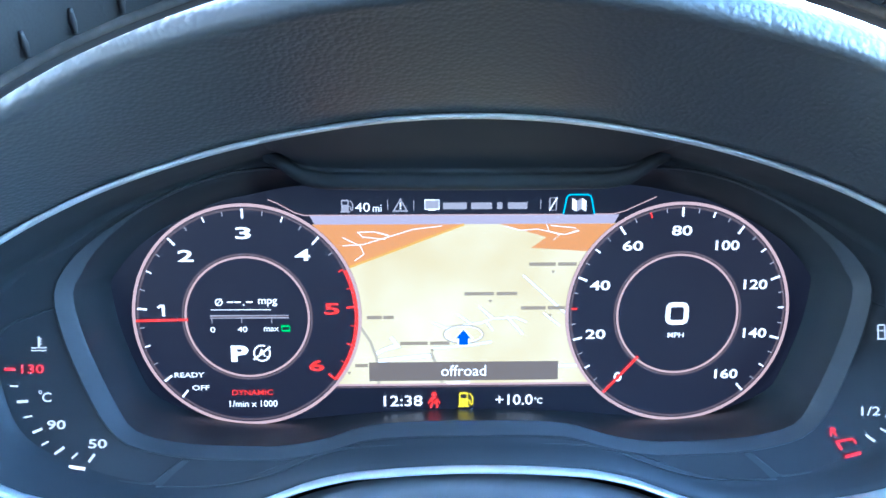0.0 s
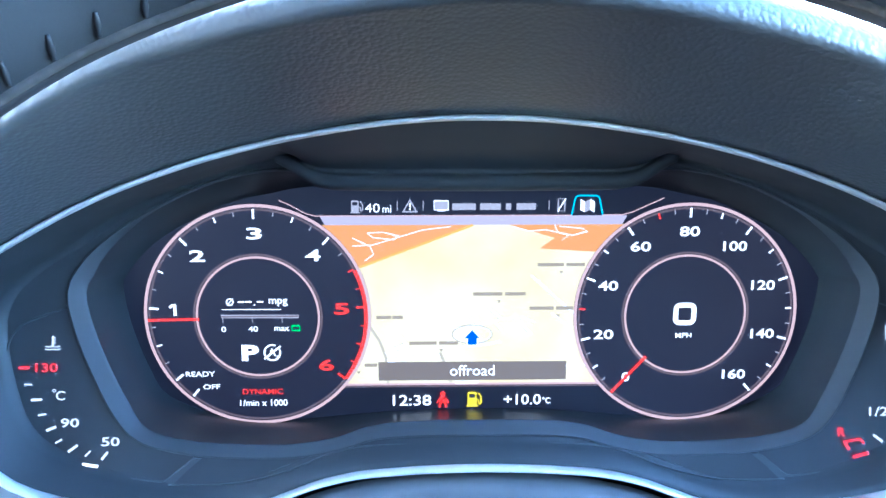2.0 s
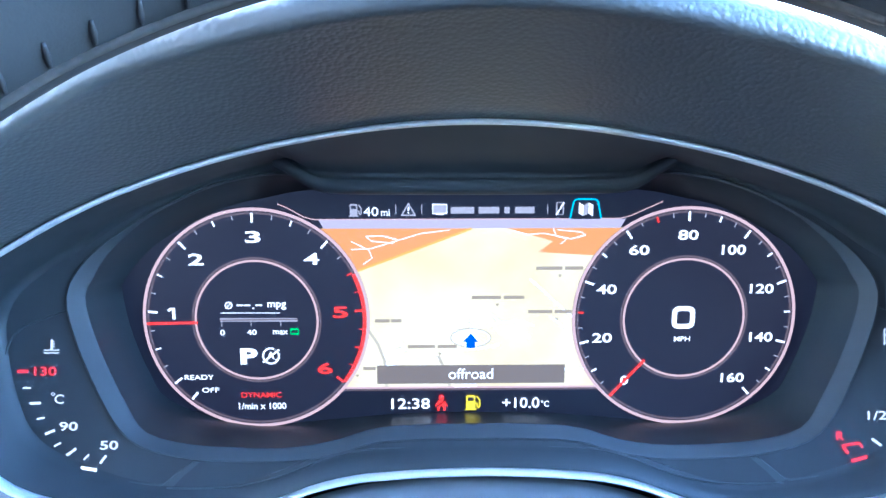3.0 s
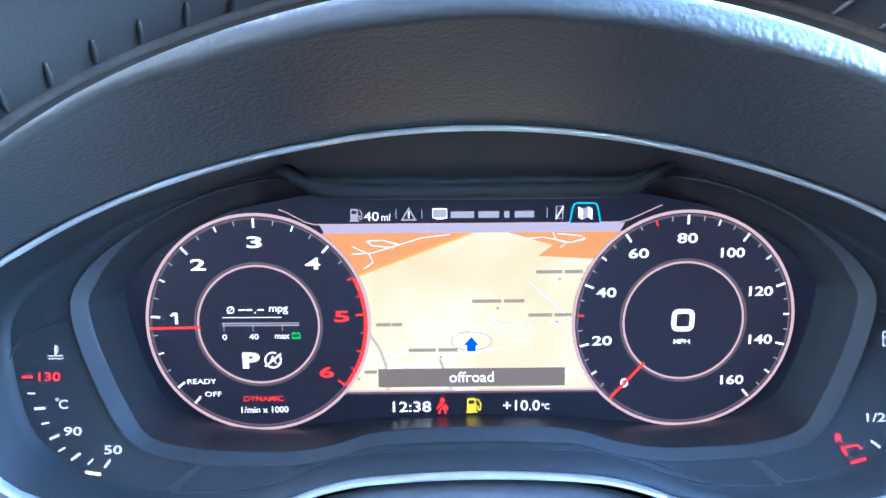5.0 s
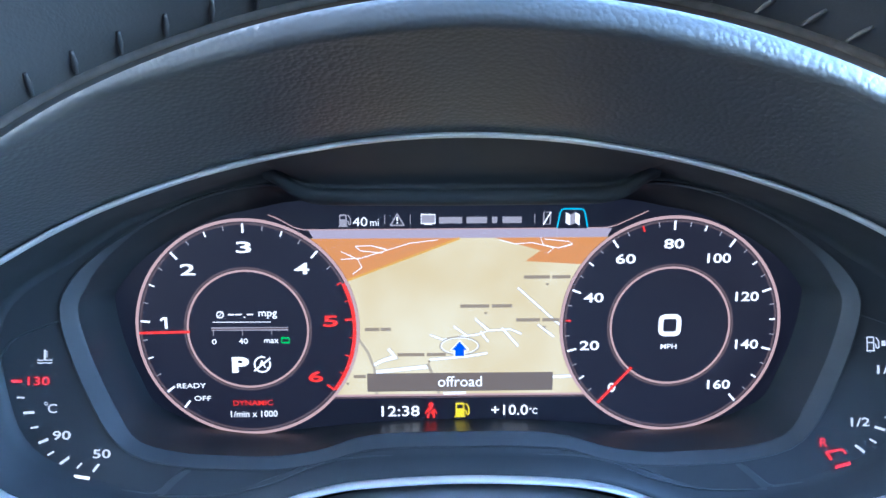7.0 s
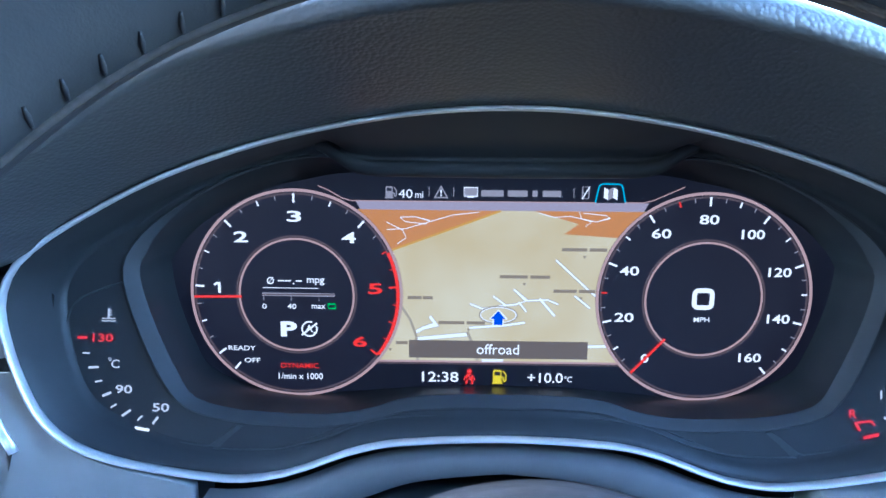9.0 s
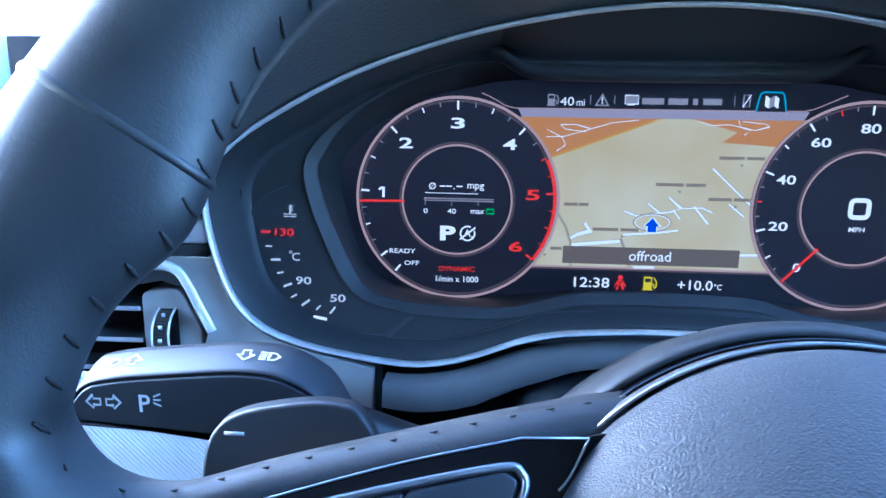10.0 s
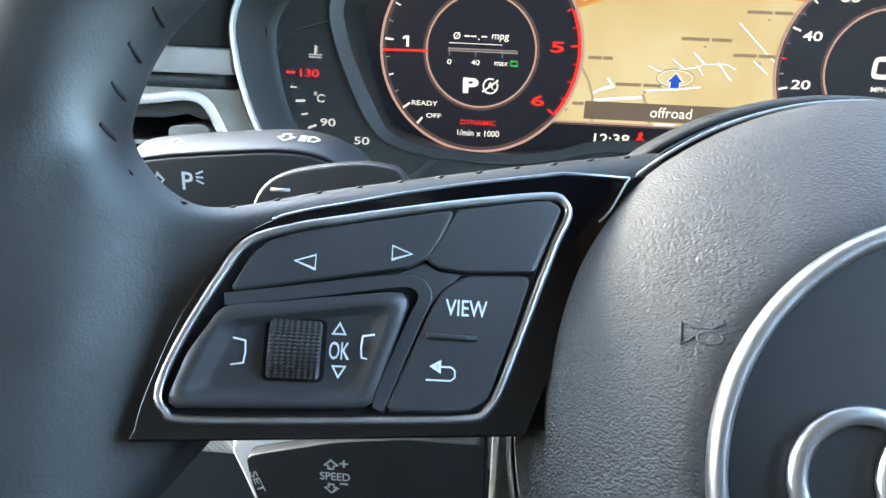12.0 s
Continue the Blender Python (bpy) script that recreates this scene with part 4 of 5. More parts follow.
def button(pts, r=0.0015, lift=0.0027, name="button"):
    return part(name, plate(on_pod(wider(round_poly(pts, r), 0.0004), lift), 0.0018, 0.0005, BACK, 3), BUTTON, wheel)


seek_key = button([(-0.1218, -0.0036), (-0.1190, 0.0028), (-0.1165, 0.0052), (-0.1130, 0.0067), (-0.1062, 0.0086), (-0.0850, 0.0136), (-0.0872, 0.0079), (-0.0893, 0.0046), (-0.0920, 0.0028)], 0.0008)
button([(-0.0838, 0.0139), (-0.0668, 0.0174), (-0.0644, 0.0162), (-0.0689, 0.0036), (-0.0812, 0.0027), (-0.0866, 0.0030), (-0.0888, 0.0044), (-0.0862, 0.0086)], 0.0008)
view_key = button([(-0.0812, 0.0014), (-0.0698, 0.0022), (-0.0730, -0.0092), (-0.0768, -0.0205), (-0.0800, -0.0224), (-0.0938, -0.0230), (-0.0870, -0.0044), (-0.0850, -0.0010)])
# the filler strip between the keys
mid = smooth_path([(-0.1230, -0.0054, 0), (-0.1080, -0.0026, 0), (-0.0945, 0.0000, 0), (-0.0905, 0.0000, 0), (-0.0885, -0.0026, 0), (-0.0902, -0.0075, 0), (-0.0955, -0.0231, 0)], 40)
sides = [(p, (mid[min(i + 1, 39)] - mid[max(i - 1, 0)]).normalized()) for i, p in enumerate(mid)]
strip = [(p.x - t.y * 0.0011, p.y + t.x * 0.0011) for p, t in sides] + [(p.x + t.y * 0.0011, p.y - t.x * 0.0011) for p, t in reversed(sides)]
part("button_rib", plate(on_pod(strip, 0.0026), 0.0014, 0.0003, BACK), BUTTON, wheel)
part("button_rib", plate(on_pod([(-0.0935, 0.0014), (-0.0893, 0.0036), (-0.0866, 0.0021), (-0.0825, 0.0018), (-0.0856, -0.0012), (-0.0878, -0.0044), (-0.0905, -0.0010)][::-1], 0.0022), 0.001, 0.0003, BACK), BUTTON, wheel)
# key with a sunk dish and a knurled roller
cx, cy = -0.1105, -0.0140


def rays(pts, n=96):
    # the outline as seen from the key's middle, one point for each of n directions
    out = []
    for k in range(n):
        dx, dy = math.cos(2 * math.pi * k / n), math.sin(2 * math.pi * k / n)
        best = 0.0
        for (x0, y0), (x1, y1) in zip(pts, pts[1:] + pts[:1]):
            ex, ey = x1 - x0, y1 - y0
            det = ex * dy - ey * dx
            if abs(det) > 1e-12:
                q = (dx * (y0 - cy) - dy * (x0 - cx)) / det
                r = (ex * (y0 - cy) - ey * (x0 - cx)) / det
                if -1e-6 <= q <= 1 + 1e-6 and r > 0:
                    best = max(best, r)
        out.append((cx + dx * best, cy + dy * best))
    return out


key = rays(round_poly([(-0.1228, -0.0068), (-0.0932, -0.0022), (-0.0917, -0.0040), (-0.0970, -0.0226), (-0.1284, -0.0238), (-0.1290, -0.0222), (-0.1272, -0.0150)], 0.0018))
dish = rays(round_poly([(-0.1226, -0.0092), (-0.0942, -0.0044), (-0.0986, -0.0212), (-0.1272, -0.0222)], 0.0025))


def shrunk(pts, f, lift):
    return [Vector((cx + (u - cx) * f, cy + (v - cy) * f, pod_w(cx + (u - cx) * f, cy + (v - cy) * f) + lift)) for u, v in pts]


roller_key = part("roller_key", loft([shrunk(key, 1.02, 0.0006), shrunk(key, 1.02, 0.0029), shrunk(key, 1.005, 0.0034), shrunk(dish, 1.03, 0.0034), shrunk(dish, 0.99, 0.0032), shrunk(dish, 0.84, 0.0020), shrunk(dish, 0.79, 0.0018), shrunk(dish, 0.1, 0.0018)], True, False, True), BUTTON, wheel, "black key with a sunk dish round the roller")
E1 = Vector((1, 0, -0.2345)).normalized()
E3 = Vector((0.2345, 0.115, 1)).normalized()
E2 = E3.cross(E1)


def pod_pose(u, v, lift, turn=0.0):
    p = Vector((u, v, pod_w(u, v) + lift))
    m = Matrix(((E1.x, E2.x, E3.x, p.x), (E1.y, E2.y, E3.y, p.y), (E1.z, E2.z, E3.z, p.z), (0, 0, 0, 1)))
    return m @ pose(0, 0, 0, 0, 0, turn)


slot = pod_pose(-0.1104, -0.0134, 0.0021)
part("roller_slot", plate([slot @ Vector((x, y, 0)) for x, y in round_poly([(-0.0053, -0.0055), (0.0053, -0.0055), (0.0053, 0.0055), (-0.0053, 0.0055)], 0.0014)], 0.001, 0, -E3), GAP_SHADE, roller_key)
rows, half, rad = [], 0.0045, 0.0072
for j in range(35):
    t = radians(-44 + 88 * j / 34)
    row = []
    for i in range(19):
        x = -half + 2 * half * i / 18
        r2 = rad + (0.00048 if i % 2 and j % 2 else -0.00008)
        if i in (0, 18):
            r2 = rad - 0.0006
        row.append(slot @ Vector((x, r2 * math.sin(t), r2 * math.cos(t) - 0.0046)))
    rows.append(row)
bm = loft(rows, False)
part("roller", bm, ROLLER, roller_key, "black knurled scroll roller", smooth=False)


def pod_stroke(name, key_part, pts, width, u, v, lift=0.0030, closed=False):
    m = pod_pose(u, v, lift)
    ob = stroke(name, pts, width, 0, ICON, key_part, closed)
    ob.data.transform(m @ pose(0, 0, 0, -90, 0, 0))
    return ob


pod_stroke("icon", seek_key, [(0.0017, -0.0013), (0.0017, 0.0013), (-0.0019, 0)], 0.0003, -0.1100, 0.0022, closed=True)
pod_stroke("icon", seek_key, [(-0.0017, -0.0013), (-0.0017, 0.0013), (0.0019, 0)], 0.0003, -0.0935, 0.0050, closed=True)
pod_stroke("icon", roller_key, [(-0.0011, -0.0005), (0.0011, -0.0005), (0, 0.0014)], 0.0003, -0.1032, -0.0098, 0.0022, closed=True)
pod_stroke("icon", roller_key, [(-0.0011, 0.0005), (0.0011, 0.0005), (0, -0.0014)], 0.0003, -0.1027, -0.0164, 0.0022, closed=True)
pod_stroke("icon", roller_key, [(-0.0012, 0.0023), (0.0009, 0.0019), (0.0011, 0), (0.0009, -0.0019), (-0.0012, -0.0023)], 0.0003, -0.1194, -0.0142, 0.0024)
pod_stroke("icon", roller_key, [(0.0012, 0.0023), (-0.0009, 0.0019), (-0.0011, 0), (-0.0009, -0.0019), (0.0012, -0.0023)], 0.0003, -0.0981, -0.0123, 0.0026)
pod_stroke("icon", view_key, [(-0.0014, 0.0008), (0.0017, 0.0008), (0.0024, 0.0002), (0.0024, -0.0010), (0.0017, -0.0016), (-0.0028, -0.0016)], 0.0003, -0.0848, -0.0158)
pod_stroke("icon", view_key, [(-0.0004, 0.0016), (-0.0018, 0.0008), (-0.0004, 0.0000)], 0.0005, -0.0848, -0.0158, closed=True)
fitted("key_word", "VIEW", 0.0078, 0.0030, 0, 0, 0, ICON, view_key, 0.008, pod_pose(-0.0811, -0.0043, 0.0030))
fitted("key_word", "OK", 0.0036, 0.0031, 0, 0, 0, ICON, roller_key, 0.008, pod_pose(-0.1029, -0.0132, 0.0022))
part("key_ridge", tube([pod_pose(-0.0834, -0.0097, 0.0030) @ Vector((x, 0, 0)) for x in (-0.0047, -0.002, 0.002, 0.0047)], 0.00055, 8, False, 1.0, Vector((0, 0, 1))), BUTTON, view_key)

# airbag cover
PAD = Vector((0, -0.027, 0))
PROFILE = [(0.0700, -0.036), (0.0700, -0.0225), (0.0696, -0.0185), (0.0680, -0.0135), (0.0650, -0.0085), (0.0610, -0.0040), (0.0560, 0.0005), (0.0510, 0.0045), (0.0465, 0.0075), (0.0430, 0.0090), (0.0415, 0.0088), (0.0385, 0.0078), (0.0300, 0.0080), (0.0150, 0.0084), (0.0020, 0.0086)]


def turned(profile, n=128, a0=0, a1=360):
    full = a1 - a0 >= 360
    m = n if full else n + 1
    return [[PAD + Vector((r * math.cos(radians(a0 + (a1 - a0) * k / n)), r * math.sin(radians(a0 + (a1 - a0) * k / n)), w)) for k in range(m)] for r, w in profile]


airbag = part("airbag_cover", loft(turned(PROFILE[:11]), True, False), PAD_SKIN, wheel, "round grained airbag cover")
disc = part("emblem_disc", loft(turned(PROFILE[10:]), True, False, True), BUTTON, wheel, "smooth black disc in the airbag cover")
part("emblem_ring", loft(turned([(0.0425, 0.0085), (0.0424, 0.0102), (0.0416, 0.0112), (0.0404, 0.0113), (0.0394, 0.0104), (0.0390, 0.0082)])), RING_METAL, wheel, "satin aluminium ring on the airbag cover")
for k in range(4):
    c = PAD + Vector((-0.0192 + 0.0128 * k, 0, 0.0098 + 0.0004 * (k % 2)))
    part("emblem", tube([c + Vector((0.0099 * math.cos(2 * math.pi * j / 64), 0.0099 * math.sin(2 * math.pi * j / 64), 0)) for j in range(64)], 0.0016, 10, True, 0.7, Vector((0, 0, 1))), RING_METAL, disc)
part("cover_collar", loft(turned([(0.0702, -0.030), (0.0708, -0.0242), (0.0712, -0.0236), (0.0717, -0.0240), (0.0720, -0.028)])), RING_METAL, wheel, "thin silver line round the airbag cover")
part("hub_gap", loft(turned([(0.0718, -0.034), (0.0720, -0.0285), (0.0728, -0.0290), (0.0731, -0.034)], 80, 30, 150), False), GLOSS, wheel)
part("hub_cover", loft(turned([(0.0729, -0.042), (0.0731, -0.0335), (0.0738, -0.0320), (0.0750, -0.0322), (0.0762, -0.0345), (0.0772, -0.0385), (0.0776, -0.044), (0.0776, -0.060)], 80, 18, 162), False), LEATHER, wheel, "dark leather hub cover behind the airbag")


def pad_w(r):
    return float(np.interp(-r, [-p[0] for p in PROFILE[1:]], [p[1] for p in PROFILE[1:]]))


def on_pad(u, v, lift):
    p = Vector((u, v, 0))
    return Vector((u, v, pad_w((p - PAD).length) + lift))


for pts in ([(-0.0462, -0.0030), (-0.0463, -0.0083)], [(-0.0463, -0.0032), (-0.0440, -0.0047), (-0.0410, -0.0048), (-0.0386, -0.0036)], [(-0.0463, -0.0081), (-0.0440, -0.0066)],
            [(-0.0436 + 0.0022 * (1 + math.cos(q)), -0.0066 + 0.0013 * math.sin(q)) for q in (2 * math.pi * k / 20 for k in range(21))]):
    part("horn_mark", tube([on_pad(-0.0425 + (u + 0.0425) * 0.8, -0.0062 + (v + 0.0058) * 0.8, 0.0001) for u, v in pts], 0.00024, 6, False, 1.0, Vector((0, 0, 1))), PAD_SKIN, airbag)

# shift paddle behind the spoke
TO_WHEEL = WHEEL.inverted() @ LEVEL
outline = [(p.x, p.z - 0.0012) for p in smooth_path([(x, 0, z) for x, z in [(-0.1345, -0.0620), (-0.1344, -0.0484), (-0.1315, -0.0414), (-0.1249, -0.0378), (-0.1108, -0.0354), (-0.1020, -0.0358), (-0.0985, -0.0376), (-0.0940, -0.0450), (-0.0900, -0.0620)]], 50)]
paddle = part("shift_paddle", plate([TO_WHEEL @ Vector((x, -0.165 + 0.25 * (z + 0.04), z)) for x, z in outline], 0.004, 0.0008, (TO_WHEEL.to_3x3() @ Vector((0, 1, 0))).normalized()), BUTTON, wheel, "black shift paddle")
part("paddle_mark", plate([TO_WHEEL @ Vector((x, -0.1672 + 0.25 * (z + 0.04), z)) for x, z in sq(-0.1266, -0.0428, 0.0046, 0.0008)], 0.0002, 0, (TO_WHEEL.to_3x3() @ Vector((0, 1, 0))).normalized()), DASH_GREY, paddle)

# ---- stalks ----
indicator = thing("indicator_stalk", "black indicator stalk with white print on the column", "stalk", LEVEL)
OUTLINE = [(p.x, p.z) for p in smooth_path([(x, 0, z) for x, z in [(-0.1818, -0.0515), (-0.1806, -0.0486), (-0.1784, -0.0450), (-0.1745, -0.0415), (-0.1680, -0.0398), (-0.1588, -0.0386), (-0.1364, -0.0366), (-0.1260, -0.0370), (-0.1190, -0.0392), (-0.1120, -0.0440), (-0.1050, -0.0530), (-0.1010, -0.0610)]], 60)]
OUTLINE += [(p.x, p.z) for p in smooth_path([(x, 0, z) for x, z in [(-0.1080, -0.0630), (-0.1250, -0.0578), (-0.1436, -0.0558), (-0.1603, -0.0547), (-0.1785, -0.0538), (-0.1810, -0.0530)]], 24)]


def stalk_ring(y, d=0.0, rise=0.0):
    # the stalk's outline, drawn in by d, its upper side lifted by rise
    out = []
    for x, z in wider(OUTLINE, -d):
        k = min(1.0, max(0.0, (z + 0.0535) / 0.010))
        out.append(Vector((x + 0.25 * rise * (x + 0.140) / 0.04 * k, y, z + rise * k)))
    return out


stalk_body = part("stalk_body", loft([stalk_ring(-0.1459, 0.0016), stalk_ring(-0.1462, 0.0011), stalk_ring(-0.1467, 0.0007), stalk_ring(-0.1465, 0.0003), stalk_ring(-0.1457, 0.0, 0.0002), stalk_ring(-0.1370, 0, 0.0030), stalk_ring(-0.1350, 0, 0.0033), stalk_ring(-0.1338, 0.0006, 0.0030), stalk_ring(-0.1318, 0.0026, 0.0014), stalk_ring(-0.127, 0.0060, -0.0026)], True, False, True), BUTTON, indicator)
face_plate = part("face_plate", plate(stalk_ring(-0.1472, 0.0014), 0.0020, 0.0005), BUTTON, indicator, "flat black face plate with white print")
part("stalk_root", tube(smooth_path([(-0.125, -0.132, -0.053), (-0.100, -0.124, -0.066), (-0.05, -0.104, -0.094)], 12), 0.0070, 14), BUTTON, indicator)
STALK_PRINT = shade("stalk_print", (0.42, 0.44, 0.46), 0.5)


def stalk_stroke(pts, w, cx, cy, cz, lean, closed=False, tilt=0.0):
    ob = stroke("print", pts, w, 0, STALK_PRINT, face_plate if lean == 0 else stalk_body, closed)
    ob.data.transform(pose(cx, cy, cz, lean, tilt, 0))
    return ob


def arrow_pts(s, k=1.0):
    return [(s * -0.0020 * k, 0), (0, 0.0020 * k), (0, 0.0009 * k), (s * 0.0020 * k, 0.0009 * k), (s * 0.0020 * k, -0.0009 * k), (0, -0.0009 * k), (0, -0.0020 * k)]


stalk_stroke(arrow_pts(1, 0.95), 0.00045, -0.1722, -0.14735, -0.0463, 0, True)
stalk_stroke(arrow_pts(-1, 0.95), 0.00045, -0.1668, -0.14735, -0.0463, 0, True)
fitted("print", "P", 0.0030, 0.0048, 0, 0, 0, STALK_PRINT, face_plate, 0.012, pose(-0.1584, -0.14735, -0.0463, 90, 0, 0))
for a in (-25, 0, 25):
    stalk_stroke([(0.0020, 0.0016 * math.sin(radians(a)) * 1.2), (0.0040, 0.0040 * math.sin(radians(a)))], 0.00045, -0.1580, -0.14735, -0.0452, 0)
# print on the slanted upper side
TOP_LEAN = -72.0


def top_z(x):
    edge = [p for p in OUTLINE[:60] if p[1] > -0.045]
    return float(np.interp(x, [p[0] for p in edge], [p[1] for p in edge])) + 0.0021


for cx, tilt in ((-0.1700, -9.0), (-0.1268, 3.0)):
    z = top_z(cx)
    stalk_stroke([(-0.0002, -0.0014), (-0.0002, 0.0014), (0.0014, 0.0013), (0.0026, 0), (0.0014, -0.0013)], 0.0005, cx, -0.1411, z, TOP_LEAN, True, tilt)
    for k in range(4):
        stalk_stroke([(-0.0028, -0.0013 + 0.0009 * k), (-0.0009, -0.0013 + 0.0009 * k)], 0.0005, cx, -0.1411, z, TOP_LEAN, False, tilt)
for cx, up in ((-0.1640, 1), (-0.1332, -1)):
    stalk_stroke([(-0.0023, 0), (0, 0.0022 * up), (0.0023, 0), (0.0010, 0), (0.0010, -0.0017 * up), (-0.0010, -0.0017 * up), (-0.0010, 0)], 0.00045, cx, -0.1411, top_z(cx), TOP_LEAN, True)

cruise = thing("cruise_stalk", "black cruise control stalk with pale edge below the spoke", "stalk", LEVEL)
FRONT = round_poly([(-0.1447, -0.1245), (-0.1190, -0.1178), (-0.0985, -0.1150), (-0.0760, -0.1150), (-0.0750, -0.1330), (-0.0800, -0.1480), (-0.1390, -0.1480), (-0.1432, -0.1340)], 0.0028)
rows = []
for d, f in ((0.0, 0.985), (0.0006, 0.997), (0.0016, 1.0), (0.012, 1.0), (0.024, 0.96)):
    rows.append([Vector((-0.110 + (x + 0.110) * f, -0.1545 + d, -0.133 + (z + 0.133) * f)) for x, z in FRONT])
body = loft(rows, True, False, True)
cruise_body = part("stalk_body", body, BUTTON, cruise, "black stalk body with printed face")
CAP = round_poly([(-0.1490, -0.1212), (-0.1180, -0.1165), (-0.1180, -0.1200), (-0.1440, -0.1262), (-0.1425, -0.1345), (-0.1386, -0.1480), (-0.1425, -0.1480), (-0.1472, -0.1345), (-0.1505, -0.1262)], 0.0016)
part("end_cap", plate([(x, -0.1500, z) for x, z in CAP], 0.018, 0.0010), CAP_GREY, cruise, "pale grey rim round the stalk's end")
fitted("print", "SPEED", 0.0087, 0.0026, 0, 0, 0, STALK_PRINT, cruise_body, 0.012, pose(-0.1182, -0.1549, -0.1287, 90, 0, 0))
fitted("print", "SET", 0.0072, 0.0022, 0, 0, 0, STALK_PRINT, cruise_body, 0.012, pose(-0.1410, -0.1549, -0.1326, 90, 0, 0) @ pose(0, 0, 0, 0, 0, -68))
for s, z in ((1, -0.1252), (-1, -0.1324)):
    ob = stroke("print", [(-0.0020, 0), (0, 0.0018 * s), (0.0020, 0), (0.0008, 0), (0.0008, -0.0010 * s), (-0.0008, -0.0010 * s), (-0.0008, 0)], 0.0005, 0, STALK_PRINT, cruise_body, True)
    ob.data.transform(pose(-0.1193, -0.1549, z, 0, 0, 0))
    fitted("print", "+" if s > 0 else "-", 0.0024, 0.0024 if s > 0 else 0.0006, 0, 0, 0, STALK_PRINT, cruise_body, 0.02, pose(-0.1156, -0.1549, -0.1243 if s > 0 else -0.1310, 90, 0, 0))
part("collar", box(-0.0735, -0.0655, -0.130, -0.112, -0.175, -0.112, 0.002), DASH_GREY, cruise, "pale grey collar at the column")
part("collar_pin", box(-0.0752, -0.0740, -0.140, -0.130, -0.1330, -0.1265, 0.0005), INLAY, cruise)

# ---- dashboard ----
dash = thing("dashboard", "grey plastic dashboard panel beside the instruments", "dashboard", kind="structure")
under = [(x, z) for x, z in grow(TRIM, 0.0022)]
left_arc = sorted([(x, z) for x, z in under if x < -0.119 and z < -0.031], key=lambda p: -p[1])
left_arc = [p for p in left_arc if p[1] < -0.031]
vent_cut = [(-0.42, -0.0905), (-0.192, -0.0905), (-0.1835, -0.0640), (-0.1905, -0.0420), (-0.1925, -0.0385), (-0.1960, -0.0358), (-0.2005, -0.0350), (-0.2167, -0.0368), (-0.42, -0.0400)]
panel = [(-0.42, -0.0320)] + [(-0.1800, -0.0320)] + left_arc + [(-0.1165, -0.0765), (-0.1165, -0.140), (-0.42, -0.140)] + vent_cut
part("side_panel", plate([(x, -0.0495, z) for x, z in panel], 0.004, 0.0006), DASH_GREY, dash, "grey grained panel round the vent")
part("top_strip", box(-0.60, -0.1812, -0.050, -0.030, -0.0160, 0.0040, 0.001), PANEL_BLACK, dash)
part("inlay_strip", box(-0.60, -0.1814, -0.0525, -0.030, -0.0262, -0.0162, 0.0012), INLAY, dash, "satin grey inlay strip")
part("joint_strip", box(-0.60, -0.1825, -0.0490, -0.030, -0.0325, -0.0260), PANEL_BLACK, dash)
part("backing", box(-0.60, -0.1752, -0.030, -0.026, -0.16, 0.0040), GAP_SHADE, dash)
# the part under the cluster
low = sorted([(x, z) for x, z in TRIM if z < -0.02 and abs(x) < 0.114])
seam = [Vector((x, 0, z)) for x, z in low]


def under_row(f, y):
    # f runs from the panel's upper edge to its lower one
    out = []
    for p in seam:
        top = float(np.interp(abs(p.x), [0, 0.046, 0.080, 0.114], [0.0050, 0.0060, 0.0052, 0.0042]))
        low = float(np.interp(abs(p.x), [0, 0.034, 0.049, 0.075, 0.096, 0.114], [0.0120, 0.0140, 0.0170, 0.0185, 0.0165, 0.0140]))
        out.append(Vector((p.x, y - 0.9 * p.x * p.x, p.z - mix(top, low, f))))
    return out


part("lower_panel", loft([under_row(0, -0.036), under_row(0, -0.0455), under_row(0.12, -0.0470), under_row(0.88, -0.0490), under_row(0.97, -0.0480), under_row(1.0, -0.0300)], False), PANEL_SHADED, dash, "grey panel under the trim ring, wheel's shade in its colour")
# black box stands in for the deep shade below the panel
part("recess_shade", box(-0.116, 0.116, -0.030, -0.024, -0.16, -0.072), GAP_SHADE, dash)
part("far_panel", box(0.117, 0.42, -0.052, -0.030, -0.16, -0.0750, 0.001), DASH_GREY, dash)
part("far_panel", box(0.183, 0.42, -0.052, -0.030, -0.0750, 0.004, 0.001), DASH_GREY, dash)
# upper dash that rises to the windscreen
part("upper_dash", loft([[Vector((x, y, z)) for x in (-1.05, -0.8, -0.55, -0.42, -0.30, -0.24)] for y, z in ((-0.030, 0.0035), (-0.034, 0.0055), (-0.020, 0.0062), (0.020, 0.0068), (0.055, 0.020), (0.085, 0.070), (0.16, 0.105), (0.34, 0.120))], False), COWL_SKIN, dash, "grained upper dashboard")
part("upper_dash", loft([[Vector((x, y, z)) for x in (-1.05, -0.5, 0.0, 0.42)] for y, z in ((0.09, 0.060), (0.16, 0.085), (0.34, 0.120), (0.60, 0.13))], False), COWL_SKIN, dash)

vent = thing("air_vent", "dark air vent with grey slats and satin chrome surround", "air vent", LEVEL)
part("chrome_surround", tube(smooth_path([(-0.330, -0.0545, -0.0380), (-0.250, -0.0545, -0.0362), (-0.2167, -0.0545, -0.0346), (-0.2010, -0.0545, -0.0328), (-0.1935, -0.0545, -0.0345), (-0.1895, -0.0545, -0.0400), (-0.1850, -0.0545, -0.0500), (-0.1806, -0.0545, -0.0596)], 60), 0.0021, 10, False, 0.6), CHROME, vent, "satin chrome line round the vent")
